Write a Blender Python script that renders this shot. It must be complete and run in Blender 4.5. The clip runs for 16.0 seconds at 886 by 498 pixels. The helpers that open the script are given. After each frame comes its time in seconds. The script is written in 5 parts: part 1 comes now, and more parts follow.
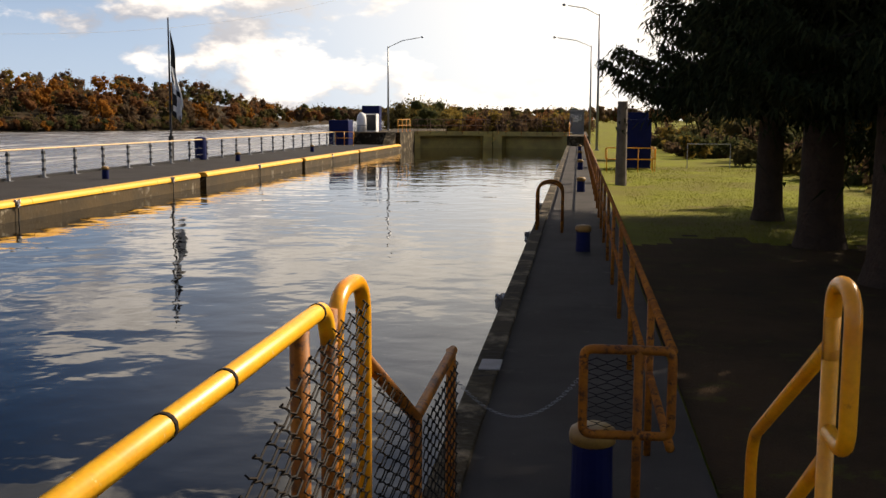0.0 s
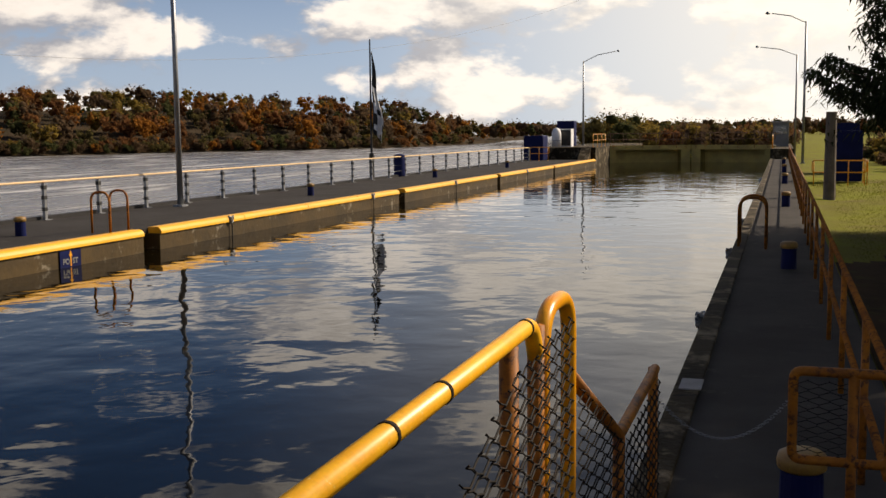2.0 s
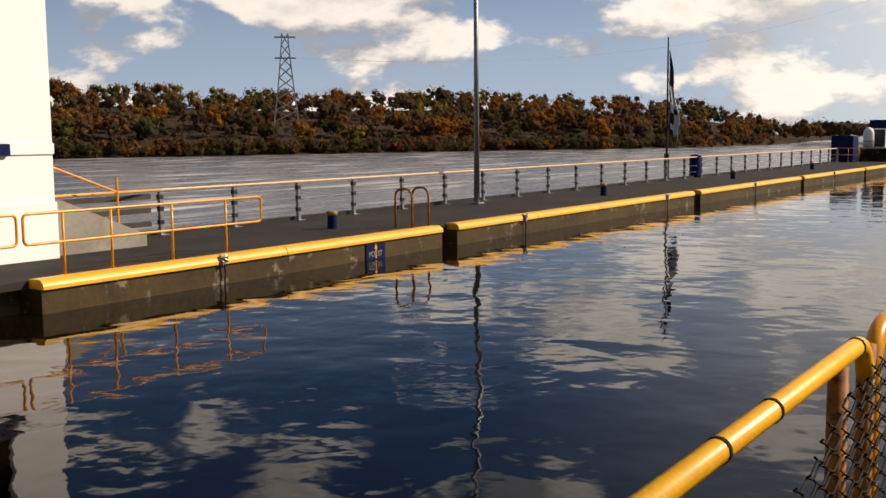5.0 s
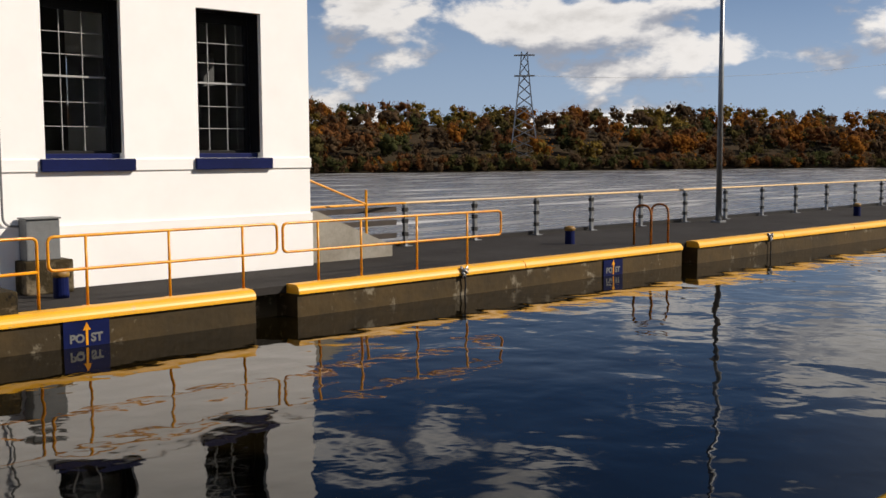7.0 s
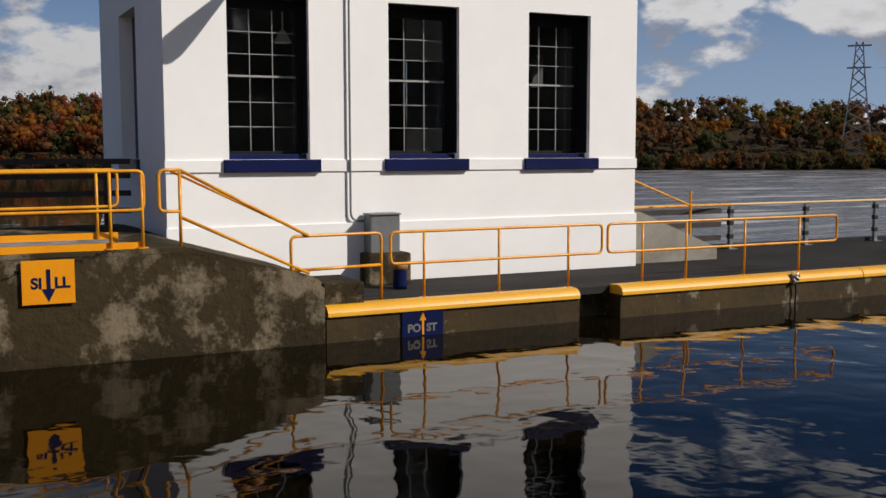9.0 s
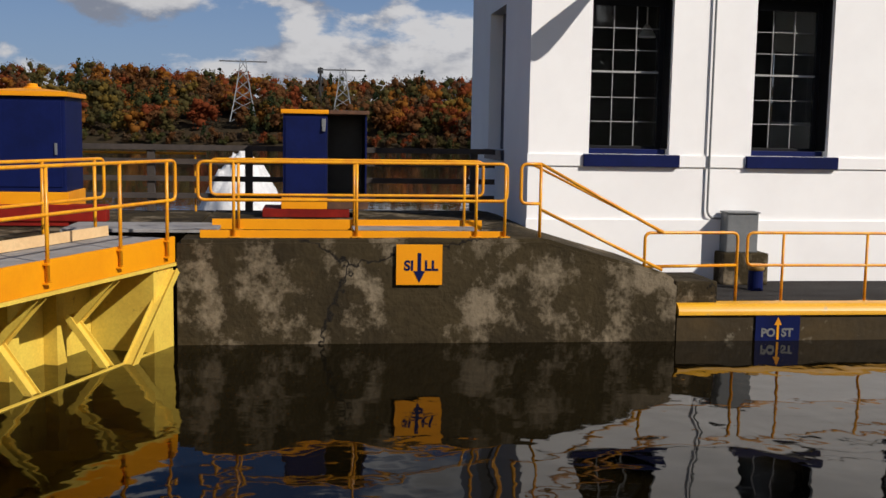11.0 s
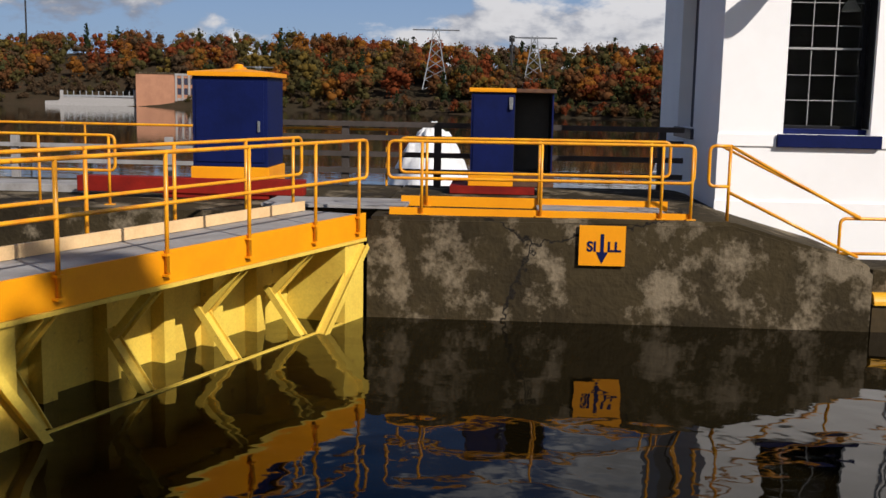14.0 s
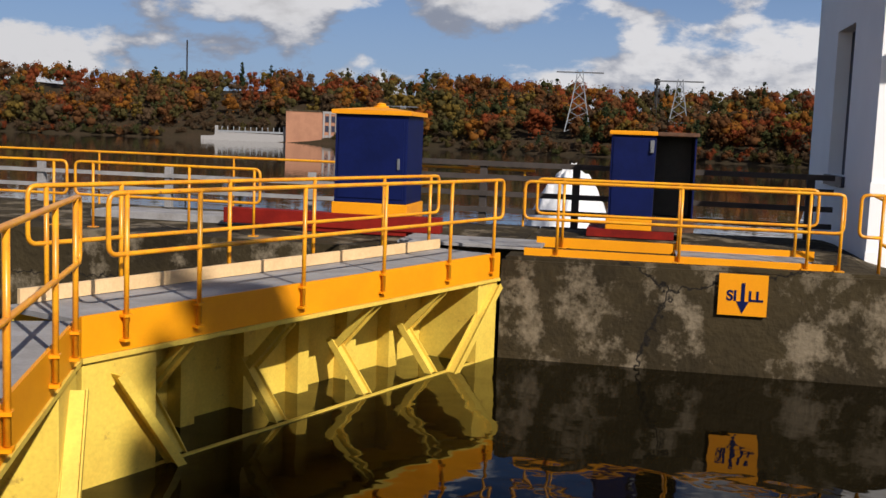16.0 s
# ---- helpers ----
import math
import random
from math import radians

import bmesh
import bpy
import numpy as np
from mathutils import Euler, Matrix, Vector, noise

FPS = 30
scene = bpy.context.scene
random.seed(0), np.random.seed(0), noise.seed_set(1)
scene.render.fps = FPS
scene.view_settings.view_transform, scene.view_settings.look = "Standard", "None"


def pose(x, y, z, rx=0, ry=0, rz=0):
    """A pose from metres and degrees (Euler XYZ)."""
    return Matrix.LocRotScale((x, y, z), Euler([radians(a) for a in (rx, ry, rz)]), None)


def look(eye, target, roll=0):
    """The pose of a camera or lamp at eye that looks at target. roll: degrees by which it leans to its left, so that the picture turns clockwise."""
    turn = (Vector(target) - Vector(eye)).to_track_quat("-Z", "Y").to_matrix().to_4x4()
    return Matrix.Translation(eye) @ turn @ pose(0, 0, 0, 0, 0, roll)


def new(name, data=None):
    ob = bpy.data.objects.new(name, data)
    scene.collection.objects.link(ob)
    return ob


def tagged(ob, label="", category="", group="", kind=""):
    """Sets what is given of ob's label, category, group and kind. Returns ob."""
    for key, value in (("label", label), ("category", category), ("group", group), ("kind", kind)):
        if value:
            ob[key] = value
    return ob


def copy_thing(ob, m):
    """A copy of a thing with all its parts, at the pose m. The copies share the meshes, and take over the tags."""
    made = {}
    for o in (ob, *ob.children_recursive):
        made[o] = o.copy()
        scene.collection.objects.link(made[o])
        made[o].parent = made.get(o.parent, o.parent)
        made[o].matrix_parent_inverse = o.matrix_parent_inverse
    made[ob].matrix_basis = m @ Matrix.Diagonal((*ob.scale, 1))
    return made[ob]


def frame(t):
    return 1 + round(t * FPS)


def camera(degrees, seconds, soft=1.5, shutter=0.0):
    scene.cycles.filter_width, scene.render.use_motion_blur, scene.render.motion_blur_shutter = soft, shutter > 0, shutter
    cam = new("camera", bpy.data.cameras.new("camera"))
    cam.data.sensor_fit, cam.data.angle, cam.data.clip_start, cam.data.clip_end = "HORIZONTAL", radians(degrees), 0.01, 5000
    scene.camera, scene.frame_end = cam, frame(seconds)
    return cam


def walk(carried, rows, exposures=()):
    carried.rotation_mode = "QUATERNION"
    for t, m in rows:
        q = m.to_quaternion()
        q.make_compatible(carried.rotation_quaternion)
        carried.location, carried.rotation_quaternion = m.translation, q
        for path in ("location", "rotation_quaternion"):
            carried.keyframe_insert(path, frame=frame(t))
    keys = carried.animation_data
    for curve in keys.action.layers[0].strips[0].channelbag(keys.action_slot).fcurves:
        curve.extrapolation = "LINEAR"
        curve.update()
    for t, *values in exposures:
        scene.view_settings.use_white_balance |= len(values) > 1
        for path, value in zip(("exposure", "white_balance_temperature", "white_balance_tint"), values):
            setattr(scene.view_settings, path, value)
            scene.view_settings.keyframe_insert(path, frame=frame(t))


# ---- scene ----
cam = camera(46.0, 16.0)
PATH = [
    (0, (0.876, 1.686, 2.245), (0.624, 3.655, 1.995), 0.3),
    (0.5, (0.877, 1.665, 2.248), (0.538, 3.622, 2.015), -0.2),
    (1, (0.86, 1.669, 2.247), (0.429, 3.609, 2.023), -0.5),
    (1.5, (0.855, 1.646, 2.252), (0.339, 3.566, 2.032), -0.4),
    (2, (0.847, 1.634, 2.256), (0.234, 3.525, 2.036), -0.6),
    (2.5, (0.834, 1.612, 2.264), (0.132, 3.472, 2.048), -0.6),
    (3, (0.819, 1.617, 2.261), (0.039, 3.446, 2.046), -0.5),
    (3.2, (0.814, 1.612, 2.258), (0.009, 3.431, 2.047), -0.3),
    (5.3, (0.774, 1.565, 2.28), (-0.396, 3.174, 2.07), -0.3),
    (5.5, (0.77, 1.549, 2.281), (-0.442, 3.127, 2.077), -0.1),
    (6, (0.77, 1.473, 2.276), (-0.527, 2.983, 2.077), -0.3),
    (6.5, (0.798, 1.435, 2.259), (-0.581, 2.872, 2.075), -0.3),
    (7, (0.824, 1.4, 2.247), (-0.624, 2.767, 2.066), -0.3),
    (7.5, (0.843, 1.355, 2.263), (-0.713, 2.597, 2.073), -0.2),
    (8, (0.847, 1.276, 2.28), (-0.815, 2.372, 2.089), 0.0),
    (8.5, (0.827, 1.2, 2.311), (-0.886, 2.216, 2.119), -0.0),
    (9, (0.823, 1.121, 2.329), (-0.962, 2.004, 2.143), -0.1),
    (9.5, (0.837, 1.057, 2.362), (-1.014, 1.792, 2.171), -0.0),
    (10, (0.881, 0.988, 2.386), (-1.03, 1.55, 2.212), -0.3),
    (10.2, (0.91, 0.973, 2.394), (-1.019, 1.461, 2.192), 0.1),
    (12.3, (1.248, 1.004, 2.69), (-0.736, 0.966, 2.437), 1.1),
    (12.5, (1.258, 1.003, 2.691), (-0.72, 0.941, 2.398), 1.2),
    (13, (1.235, 1.014, 2.683), (-0.744, 0.94, 2.404), 1.1),
    (13.5, (1.226, 1.025, 2.684), (-0.751, 0.949, 2.393), 1.0),
    (14, (1.239, 1.028, 2.689), (-0.737, 0.922, 2.402), 1.1),
    (14.5, (1.233, 1.023, 2.682), (-0.746, 0.921, 2.41), 1.2),
    (15, (1.233, 1.04, 2.677), (-0.747, 0.913, 2.423), 1.3),
    (15.5, (1.222, 1.057, 2.674), (-0.75, 0.851, 2.414), 1.9),
    (16, (1.179, 1.065, 2.684), (-0.774, 0.696, 2.466), 2.2),
]
walk(cam, [(t, look(eye, target, roll)) for t, eye, target, roll in PATH],
     [(0, 0.6, 7700, 13), (1, 0.42, 7700, 13), (3, 0.22, 7800, 13), (6, 0.2, 7400, 12), (7, 0.05, 6900, 11), (8, -0.31, 6550, 11), (10, -0.29, 6500, 11), (12.5, 0.05, 6450, 12), (15, 0.05, 6450, 12), (16, 0.1, 6450, 12)])

# ---- world, sun ----
SUN_AZ, SUN_EL = radians(44), radians(35)          # from +x towards +y
sun_way = Vector((math.cos(SUN_AZ) * math.cos(SUN_EL), math.sin(SUN_AZ) * math.cos(SUN_EL), math.sin(SUN_EL)))
sun_data = bpy.data.lights.new("sun", "SUN")
sun_data.energy, sun_data.angle, sun_data.color = 5.0, radians(0.6), (1.0, 0.93, 0.84)
sun = new("sun", sun_data)
sun.matrix_world = look((40, 40, 60), Vector((40, 40, 60)) - sun_way)

world = bpy.data.worlds.new("sky")
scene.world = world
world.use_nodes = True
wt = world.node_tree
wt.nodes.clear()


def wn(kind, **props):
    n = wt.nodes.new(kind)
    for k, v in props.items():
        n.inputs[k].default_value = v
    return n


sky = wt.nodes.new("ShaderNodeTexSky")
sky.sky_type, sky.sun_disc = "NISHITA", False
sky.sun_elevation, sky.sun_rotation = SUN_EL, radians(90) - SUN_AZ
sky.air_density, sky.dust_density, sky.ozone_density = 0.8, 0.1, 3.0
coord = wt.nodes.new("ShaderNodeTexCoord")
split = wt.nodes.new("ShaderNodeSeparateXYZ")
wt.links.new(coord.outputs["Generated"], split.inputs[0])


def wmath(op, a, b=0.0, c=0.0):
    n = wt.nodes.new("ShaderNodeMath")
    n.operation = op
    for i, v in enumerate((a, b, c)):
        if isinstance(v, (int, float)):
            n.inputs[i].default_value = v
        else:
            wt.links.new(v, n.inputs[i])
    return n.outputs[0]


def wrange(v, lo, hi, a, b, soft=True):
    n = wt.nodes.new("ShaderNodeMapRange")
    n.interpolation_type = "SMOOTHSTEP" if soft else "LINEAR"
    for k, x in (("From Min", lo), ("From Max", hi), ("To Min", a), ("To Max", b)):
        n.inputs[k].default_value = x
    wt.links.new(v, n.inputs["Value"])
    return n.outputs["Result"]


def wmix(fac, a, b):
    n = wt.nodes.new("ShaderNodeMixRGB")
    wt.links.new(fac, n.inputs["Fac"])
    for k, v in (("Color1", a), ("Color2", b)):
        if isinstance(v, tuple):
            n.inputs[k].default_value = v
        else:
            wt.links.new(v, n.inputs[k])
    return n.outputs["Color"]


def puffs(shift, detail):
    """Cumulus density, flattened towards level bases; shifted a little for the lit side."""
    mp = wt.nodes.new("ShaderNodeMapping")
    mp.inputs["Location"].default_value = tuple(a + b for a, b in zip((0.37, 1.23, 0.1), shift))
    mp.inputs["Scale"].default_value = (1.0, 1.0, 2.1)
    wt.links.new(coord.outputs["Generated"], mp.inputs["Vector"])
    n = wn("ShaderNodeTexNoise", Scale=6.4, Detail=detail, Roughness=0.56, Distortion=0.1)
    wt.links.new(mp.outputs[0], n.inputs["Vector"])
    return n.outputs["Fac"]


face = wt.nodes.new("ShaderNodeVectorMath")
face.operation = "DOT_PRODUCT"
face.inputs[1].default_value = sun_way
wt.links.new(coord.outputs["Generated"], face.inputs[0])
towards = face.outputs["Value"]
dense = puffs((0, 0, 0), 11.0)
above = puffs((0.022, 0.022, 0.07), 6.0)
# cumulus crowds towards the horizon and leaves gaps overhead
cover = wrange(wmath("ADD", dense, wrange(split.outputs["Z"], 0.02, 0.60, 0.035, -0.095, False)), 0.485, 0.56, 0.0, 1.0)
lit = wrange(wmath("SUBTRACT", dense, above), -0.075, 0.075, 0.0, 1.0)
core = wrange(dense, 0.56, 0.72, 1.0, 0.62)
gain = wrange(towards, -0.75, 0.9, 1.22, 1.9, False)
tone = wmix(lit, (3.3, 3.7, 4.6, 1), (8.9, 8.9, 9.0, 1))
glow = wt.nodes.new("ShaderNodeVectorMath")
glow.operation = "SCALE"
wt.links.new(tone, glow.inputs[0])
wt.links.new(wmath("MULTIPLY", gain, core), glow.inputs["Scale"])
# pale haze low over the horizon
pale = wt.nodes.new("ShaderNodeVectorMath")
pale.operation = "SCALE"
pale.inputs[0].default_value = (3.9, 5.1, 7.2)
wt.links.new(gain, pale.inputs["Scale"])
deep = wt.nodes.new("ShaderNodeVectorMath")
deep.operation = "MULTIPLY"
deep.inputs[1].default_value = (0.60, 0.82, 1.08)
wt.links.new(sky.outputs["Color"], deep.inputs[0])
clear = wmix(wrange(split.outputs["Z"], 0.0, 0.26, 0.80, 0.0), deep.outputs[0], pale.outputs[0])
clouded = wmix(cover, clear, glow.outputs[0])
# thin bright veil round the sun
veil = wmix(wmath("MULTIPLY", wrange(towards, 0.30, 0.72, 0.0, 0.85), wrange(split.outputs["Z"], 0.14, 0.42, 1.0, 0.12)), clouded, (16.0, 16.2, 15.8, 1))
backing = wn("ShaderNodeBackground", Strength=0.056)
wt.links.new(veil, backing.inputs["Color"])
wt.links.new(backing.outputs[0], wt.nodes.new("ShaderNodeOutputWorld").inputs["Surface"])

# ---- materials ----
def material(name, color, rough=0.6, metal=0.0, second=None, scale=3.0, grain=40.0, bump=0.15, depth=0.01,
             island=0.0, ramp=(0.4, 0.62), spec=0.5, third=None, coat=0.0, patch=(0.60, 0.68), cracks=0.0, fine_range=0.18):
    """A surface with broad stains (second colour), fine grain and relief."""
    m = bpy.data.materials.new(name)
    m.use_nodes = True
    t = m.node_tree
    b = t.nodes["Principled BSDF"]
    b.inputs["Roughness"].default_value, b.inputs["Metallic"].default_value = rough, metal
    b.inputs["Specular IOR Level"].default_value = spec
    b.inputs["Coat Weight"].default_value = coat
    co = t.nodes.new("ShaderNodeTexCoord")
    big = t.nodes.new("ShaderNodeTexNoise")
    big.inputs["Scale"].default_value, big.inputs["Detail"].default_value = scale, 8
    big.inputs["Roughness"].default_value = 0.65
    t.links.new(co.outputs["Object"], big.inputs["Vector"])
    r = t.nodes.new("ShaderNodeValToRGB")
    r.color_ramp.elements[0].position, r.color_ramp.elements[1].position = ramp
    r.color_ramp.elements[0].color = (*color, 1)
    r.color_ramp.elements[1].color = (*(second or [c * 0.8 for c in color]), 1)
    t.links.new(big.outputs["Fac"], r.inputs["Fac"])
    out = r.outputs["Color"]
    fine = t.nodes.new("ShaderNodeTexNoise")
    fine.inputs["Scale"].default_value, fine.inputs["Detail"].default_value = grain, 6
    t.links.new(co.outputs["Object"], fine.inputs["Vector"])
    if third:
        r3 = t.nodes.new("ShaderNodeValToRGB")
        r3.color_ramp.elements[0].position, r3.color_ramp.elements[1].position = patch
        mid = t.nodes.new("ShaderNodeTexNoise")
        mid.inputs["Scale"].default_value, mid.inputs["Detail"].default_value = scale * 3.1, 9
        mid.inputs["Roughness"].default_value = 0.7
        t.links.new(co.outputs["Object"], mid.inputs["Vector"])
        t.links.new(mid.outputs["Fac"], r3.inputs["Fac"])
        mx = t.nodes.new("ShaderNodeMixRGB")
        t.links.new(r3.outputs["Color"], mx.inputs["Fac"])
        t.links.new(out, mx.inputs["Color1"])
        mx.inputs["Color2"].default_value = (*third, 1)
        out = mx.outputs["Color"]
    if cracks:
        warp = t.nodes.new("ShaderNodeMixRGB")
        warp.inputs["Fac"].default_value = 0.22
        t.links.new(co.outputs["Object"], warp.inputs["Color1"])
        t.links.new(fine.outputs["Color"], warp.inputs["Color2"])
        vo = t.nodes.new("ShaderNodeTexVoronoi")
        vo.feature = "DISTANCE_TO_EDGE"
        vo.inputs["Scale"].default_value = cracks
        t.links.new(warp.outputs["Color"], vo.inputs["Vector"])
        rc = t.nodes.new("ShaderNodeMapRange")
        rc.inputs["From Min"].default_value, rc.inputs["From Max"].default_value = 0.0012, 0.0045
        t.links.new(vo.outputs["Distance"], rc.inputs["Value"])
        mc = t.nodes.new("ShaderNodeMixRGB")
        mc.inputs["Color1"].default_value = (0.012, 0.010, 0.008, 1)
        t.links.new(rc.outputs["Result"], mc.inputs["Fac"])
        t.links.new(out, mc.inputs["Color2"])
        out = mc.outputs["Color"]
    var = t.nodes.new("ShaderNodeHueSaturation")
    mr = t.nodes.new("ShaderNodeMapRange")
    mr.inputs["To Min"].default_value, mr.inputs["To Max"].default_value = 1 - fine_range, 1 + fine_range
    t.links.new(fine.outputs["Fac"], mr.inputs["Value"])
    val = mr.outputs["Result"]
    if island:
        geo = t.nodes.new("ShaderNodeNewGeometry")
        mi = t.nodes.new("ShaderNodeMapRange")
        mi.inputs["To Min"].default_value, mi.inputs["To Max"].default_value = 1 - island, 1 + island
        t.links.new(geo.outputs["Random Per Island"], mi.inputs["Value"])
        mul = t.nodes.new("ShaderNodeMath")
        mul.operation = "MULTIPLY"
        t.links.new(val, mul.inputs[0])
        t.links.new(mi.outputs["Result"], mul.inputs[1])
        val = mul.outputs[0]
    t.links.new(val, var.inputs["Value"])
    t.links.new(out, var.inputs["Color"])
    t.links.new(var.outputs["Color"], b.inputs["Base Color"])
    if bump:
        bp = t.nodes.new("ShaderNodeBump")
        bp.inputs["Strength"].default_value, bp.inputs["Distance"].default_value = bump, depth
        t.links.new(fine.outputs["Fac"], bp.inputs["Height"])
        t.links.new(bp.outputs["Normal"], b.inputs["Normal"])
    return m


def water_material(name, tint, waves, foam=False):
    """Water: glossy sheet over murky depth, rippled at two or more sizes. waves: rows of (scale, stretch in x, stretch in y, height)."""
    m = bpy.data.materials.new(name)
    m.use_nodes = True
    t = m.node_tree
    b = t.nodes["Principled BSDF"]
    b.inputs["Base Color"].default_value = (*tint, 1)
    b.inputs["Roughness"].default_value, b.inputs["IOR"].default_value = 0.03, 1.333
    b.inputs["Specular IOR Level"].default_value = 0.26
    co = t.nodes.new("ShaderNodeTexCoord")
    last = None
    for scale, sx, sy, height in waves:
        mp = t.nodes.new("ShaderNodeMapping")
        mp.inputs["Scale"].default_value = (sx, sy, 1)
        n = t.nodes.new("ShaderNodeTexNoise")
        n.inputs["Scale"].default_value, n.inputs["Detail"].default_value = scale, 1.2
        n.inputs["Distortion"].default_value = 0.3
        t.links.new(co.outputs["Object"], mp.inputs["Vector"])
        t.links.new(mp.outputs[0], n.inputs["Vector"])
        bp = t.nodes.new("ShaderNodeBump")
        bp.inputs["Strength"].default_value, bp.inputs["Distance"].default_value = 1.0, height
        t.links.new(n.outputs["Fac"], bp.inputs["Height"])
        if last:
            t.links.new(last.outputs["Normal"], bp.inputs["Normal"])
        last = bp
    t.links.new(last.outputs["Normal"], b.inputs["Normal"])
    if foam:
        mp = t.nodes.new("ShaderNodeMapping")
        mp.inputs["Scale"].default_value = (0.5, 0.07, 1)
        mp.inputs["Rotation"].default_value = (0, 0, 0.25)
        n = t.nodes.new("ShaderNodeTexNoise")
        n.inputs["Scale"].default_value, n.inputs["Detail"].default_value = 0.55, 10
        n.inputs["Roughness"].default_value = 0.62
        t.links.new(co.outputs["Object"], mp.inputs["Vector"])
        t.links.new(mp.outputs[0], n.inputs["Vector"])
        r = t.nodes.new("ShaderNodeValToRGB")
        r.color_ramp.elements[0].position, r.color_ramp.elements[1].position = 0.53, 0.70
        r.color_ramp.elements[0].color, r.color_ramp.elements[1].color = (*tint, 1), (0.62, 0.62, 0.62, 1)
        t.links.new(n.outputs["Fac"], r.inputs["Fac"])
        t.links.new(r.outputs["Color"], b.inputs["Base Color"])
        r2 = t.nodes.new("ShaderNodeMapRange")
        r2.inputs["From Min"].default_value, r2.inputs["From Max"].default_value = 0.50, 0.70
        r2.inputs["To Min"].default_value, r2.inputs["To Max"].default_value = 0.22, 0.8
        t.links.new(n.outputs["Fac"], r2.inputs["Value"])
        t.links.new(r2.outputs["Result"], b.inputs["Roughness"])
    return m


YELLOW = material("rail_yellow_paint", (0.78, 0.35, 0.010), 0.33, spec=0.5, second=(0.66, 0.24, 0.010), third=(0.36, 0.12, 0.015), scale=4, grain=60, bump=0.08, depth=0.003)
COPING = material("coping_yellow_paint", (0.80, 0.405, 0.016), 0.42, second=(0.74, 0.36, 0.016), third=(0.5, 0.34, 0.12), scale=1.2, grain=50, bump=0.25, depth=0.005)
ORANGE = material("gate_orange_paint", (0.82, 0.325, 0.004), 0.45, second=(0.76, 0.28, 0.004), scale=0.9, grain=30, bump=0.04, depth=0.003, spec=0.25, fine_range=0.06)
BUFF = material("gate_buff_paint", (0.74, 0.54, 0.085), 0.5, second=(0.66, 0.45, 0.07), third=(0.36, 0.21, 0.05), scale=1.5, grain=30, bump=0.06, depth=0.004, spec=0.25, patch=(0.60, 0.72))
BUFF_DULL = material("dull_buff_paint", (0.50, 0.37, 0.09), 0.6, second=(0.38, 0.27, 0.07), scale=0.8, grain=20, bump=0.06, depth=0.004)
# rust patches are wear; the darker base puts tree shade into the paint
SHADED_WORN = material("worn_shaded_rail_paint", (0.36, 0.125, 0.010), 0.6, spec=0.2, second=(0.20, 0.066, 0.010), third=(0.08, 0.03, 0.012), scale=7, grain=60, bump=0.2, depth=0.003, patch=(0.52, 0.60))
PALE = material("kickboard_paint", (0.72, 0.50, 0.26), 0.6, second=(0.66, 0.44, 0.22), scale=3, grain=40)
CONCRETE = material("weathered_concrete", (0.046, 0.034, 0.016), 0.9, second=(0.020, 0.015, 0.008), third=(0.185, 0.148, 0.098), scale=0.42, grain=9, bump=0.7, depth=0.04, patch=(0.51, 0.615), spec=0.15, cracks=0.21)
# litter brown that also carries the spruces' shade on the lawn
LITTER_SHADE = material("needle_litter_shade", (0.058, 0.036, 0.019), 1.0, second=(0.036, 0.025, 0.014), third=(0.070, 0.062, 0.018), scale=0.7, grain=38, bump=0.8, depth=0.03, spec=0.05, patch=(0.56, 0.66))
WETSTONE = material("damp_lock_wall", (0.072, 0.045, 0.015), 0.6, second=(0.038, 0.026, 0.011), third=(0.20, 0.17, 0.12), scale=0.6, grain=7, bump=0.5, depth=0.02, patch=(0.57, 0.64), spec=0.25)
DECK = material("dark_deck_paving", (0.036, 0.033, 0.031), 0.95, second=(0.024, 0.021, 0.019), third=(0.055, 0.048, 0.040), scale=0.5, grain=40, bump=0.6, depth=0.008, spec=0.15, patch=(0.60, 0.72))
NEARDECK = material("worn_deck_paving", (0.060, 0.054, 0.048), 0.9, spec=0.1, second=(0.042, 0.037, 0.032), third=(0.095, 0.086, 0.072), scale=0.6, grain=70, bump=0.4, depth=0.006)
STUCCO = material("white_stucco", (0.88, 0.875, 0.865), 0.8, second=(0.85, 0.84, 0.83), scale=0.7, grain=1.6, bump=0.08, depth=0.01, fine_range=0.03)
NAVY = material("navy_paint", (0.004, 0.009, 0.064), 0.55, second=(0.003, 0.007, 0.048), scale=2, grain=30, bump=0.03, spec=0.12)
NAVY_DARK = material("sash_paint", (0.010, 0.013, 0.035), 0.45, scale=3, grain=40, bump=0.03)
PALE_TRIM = material("muntin_paint", (0.34, 0.34, 0.34), 0.5, scale=6, grain=60, bump=0.03)
RED = material("red_oxide_paint", (0.23, 0.014, 0.008), 0.6, spec=0.12, second=(0.15, 0.010, 0.007), scale=2, grain=30)
GREY_PAINT = material("grey_box_paint", (0.16, 0.17, 0.175), 0.5, scale=3, grain=40, bump=0.03)
GALV = material("galvanised_steel", (0.30, 0.31, 0.32), 0.45, 0.7, scale=5, grain=60, bump=0.03)
DARKSTEEL = material("dark_steel", (0.035, 0.033, 0.032), 0.5, 0.5, scale=6, grain=60, bump=0.05)
WIRE = material("chain_wire", (0.010, 0.009, 0.008), 0.7, 0.0, second=(0.018, 0.012, 0.008), scale=10, grain=90, bump=0.0, spec=0.08)
# brown that stands for yellow paint lying in shade
SHADE_BROWN = material("shade_brown_paint", (0.12, 0.055, 0.025), 0.8, second=(0.07, 0.03, 0.015), scale=6, grain=60)
PLANK = material("grey_planks", (0.30, 0.29, 0.285), 0.8, second=(0.22, 0.21, 0.2), scale=2, grain=40)
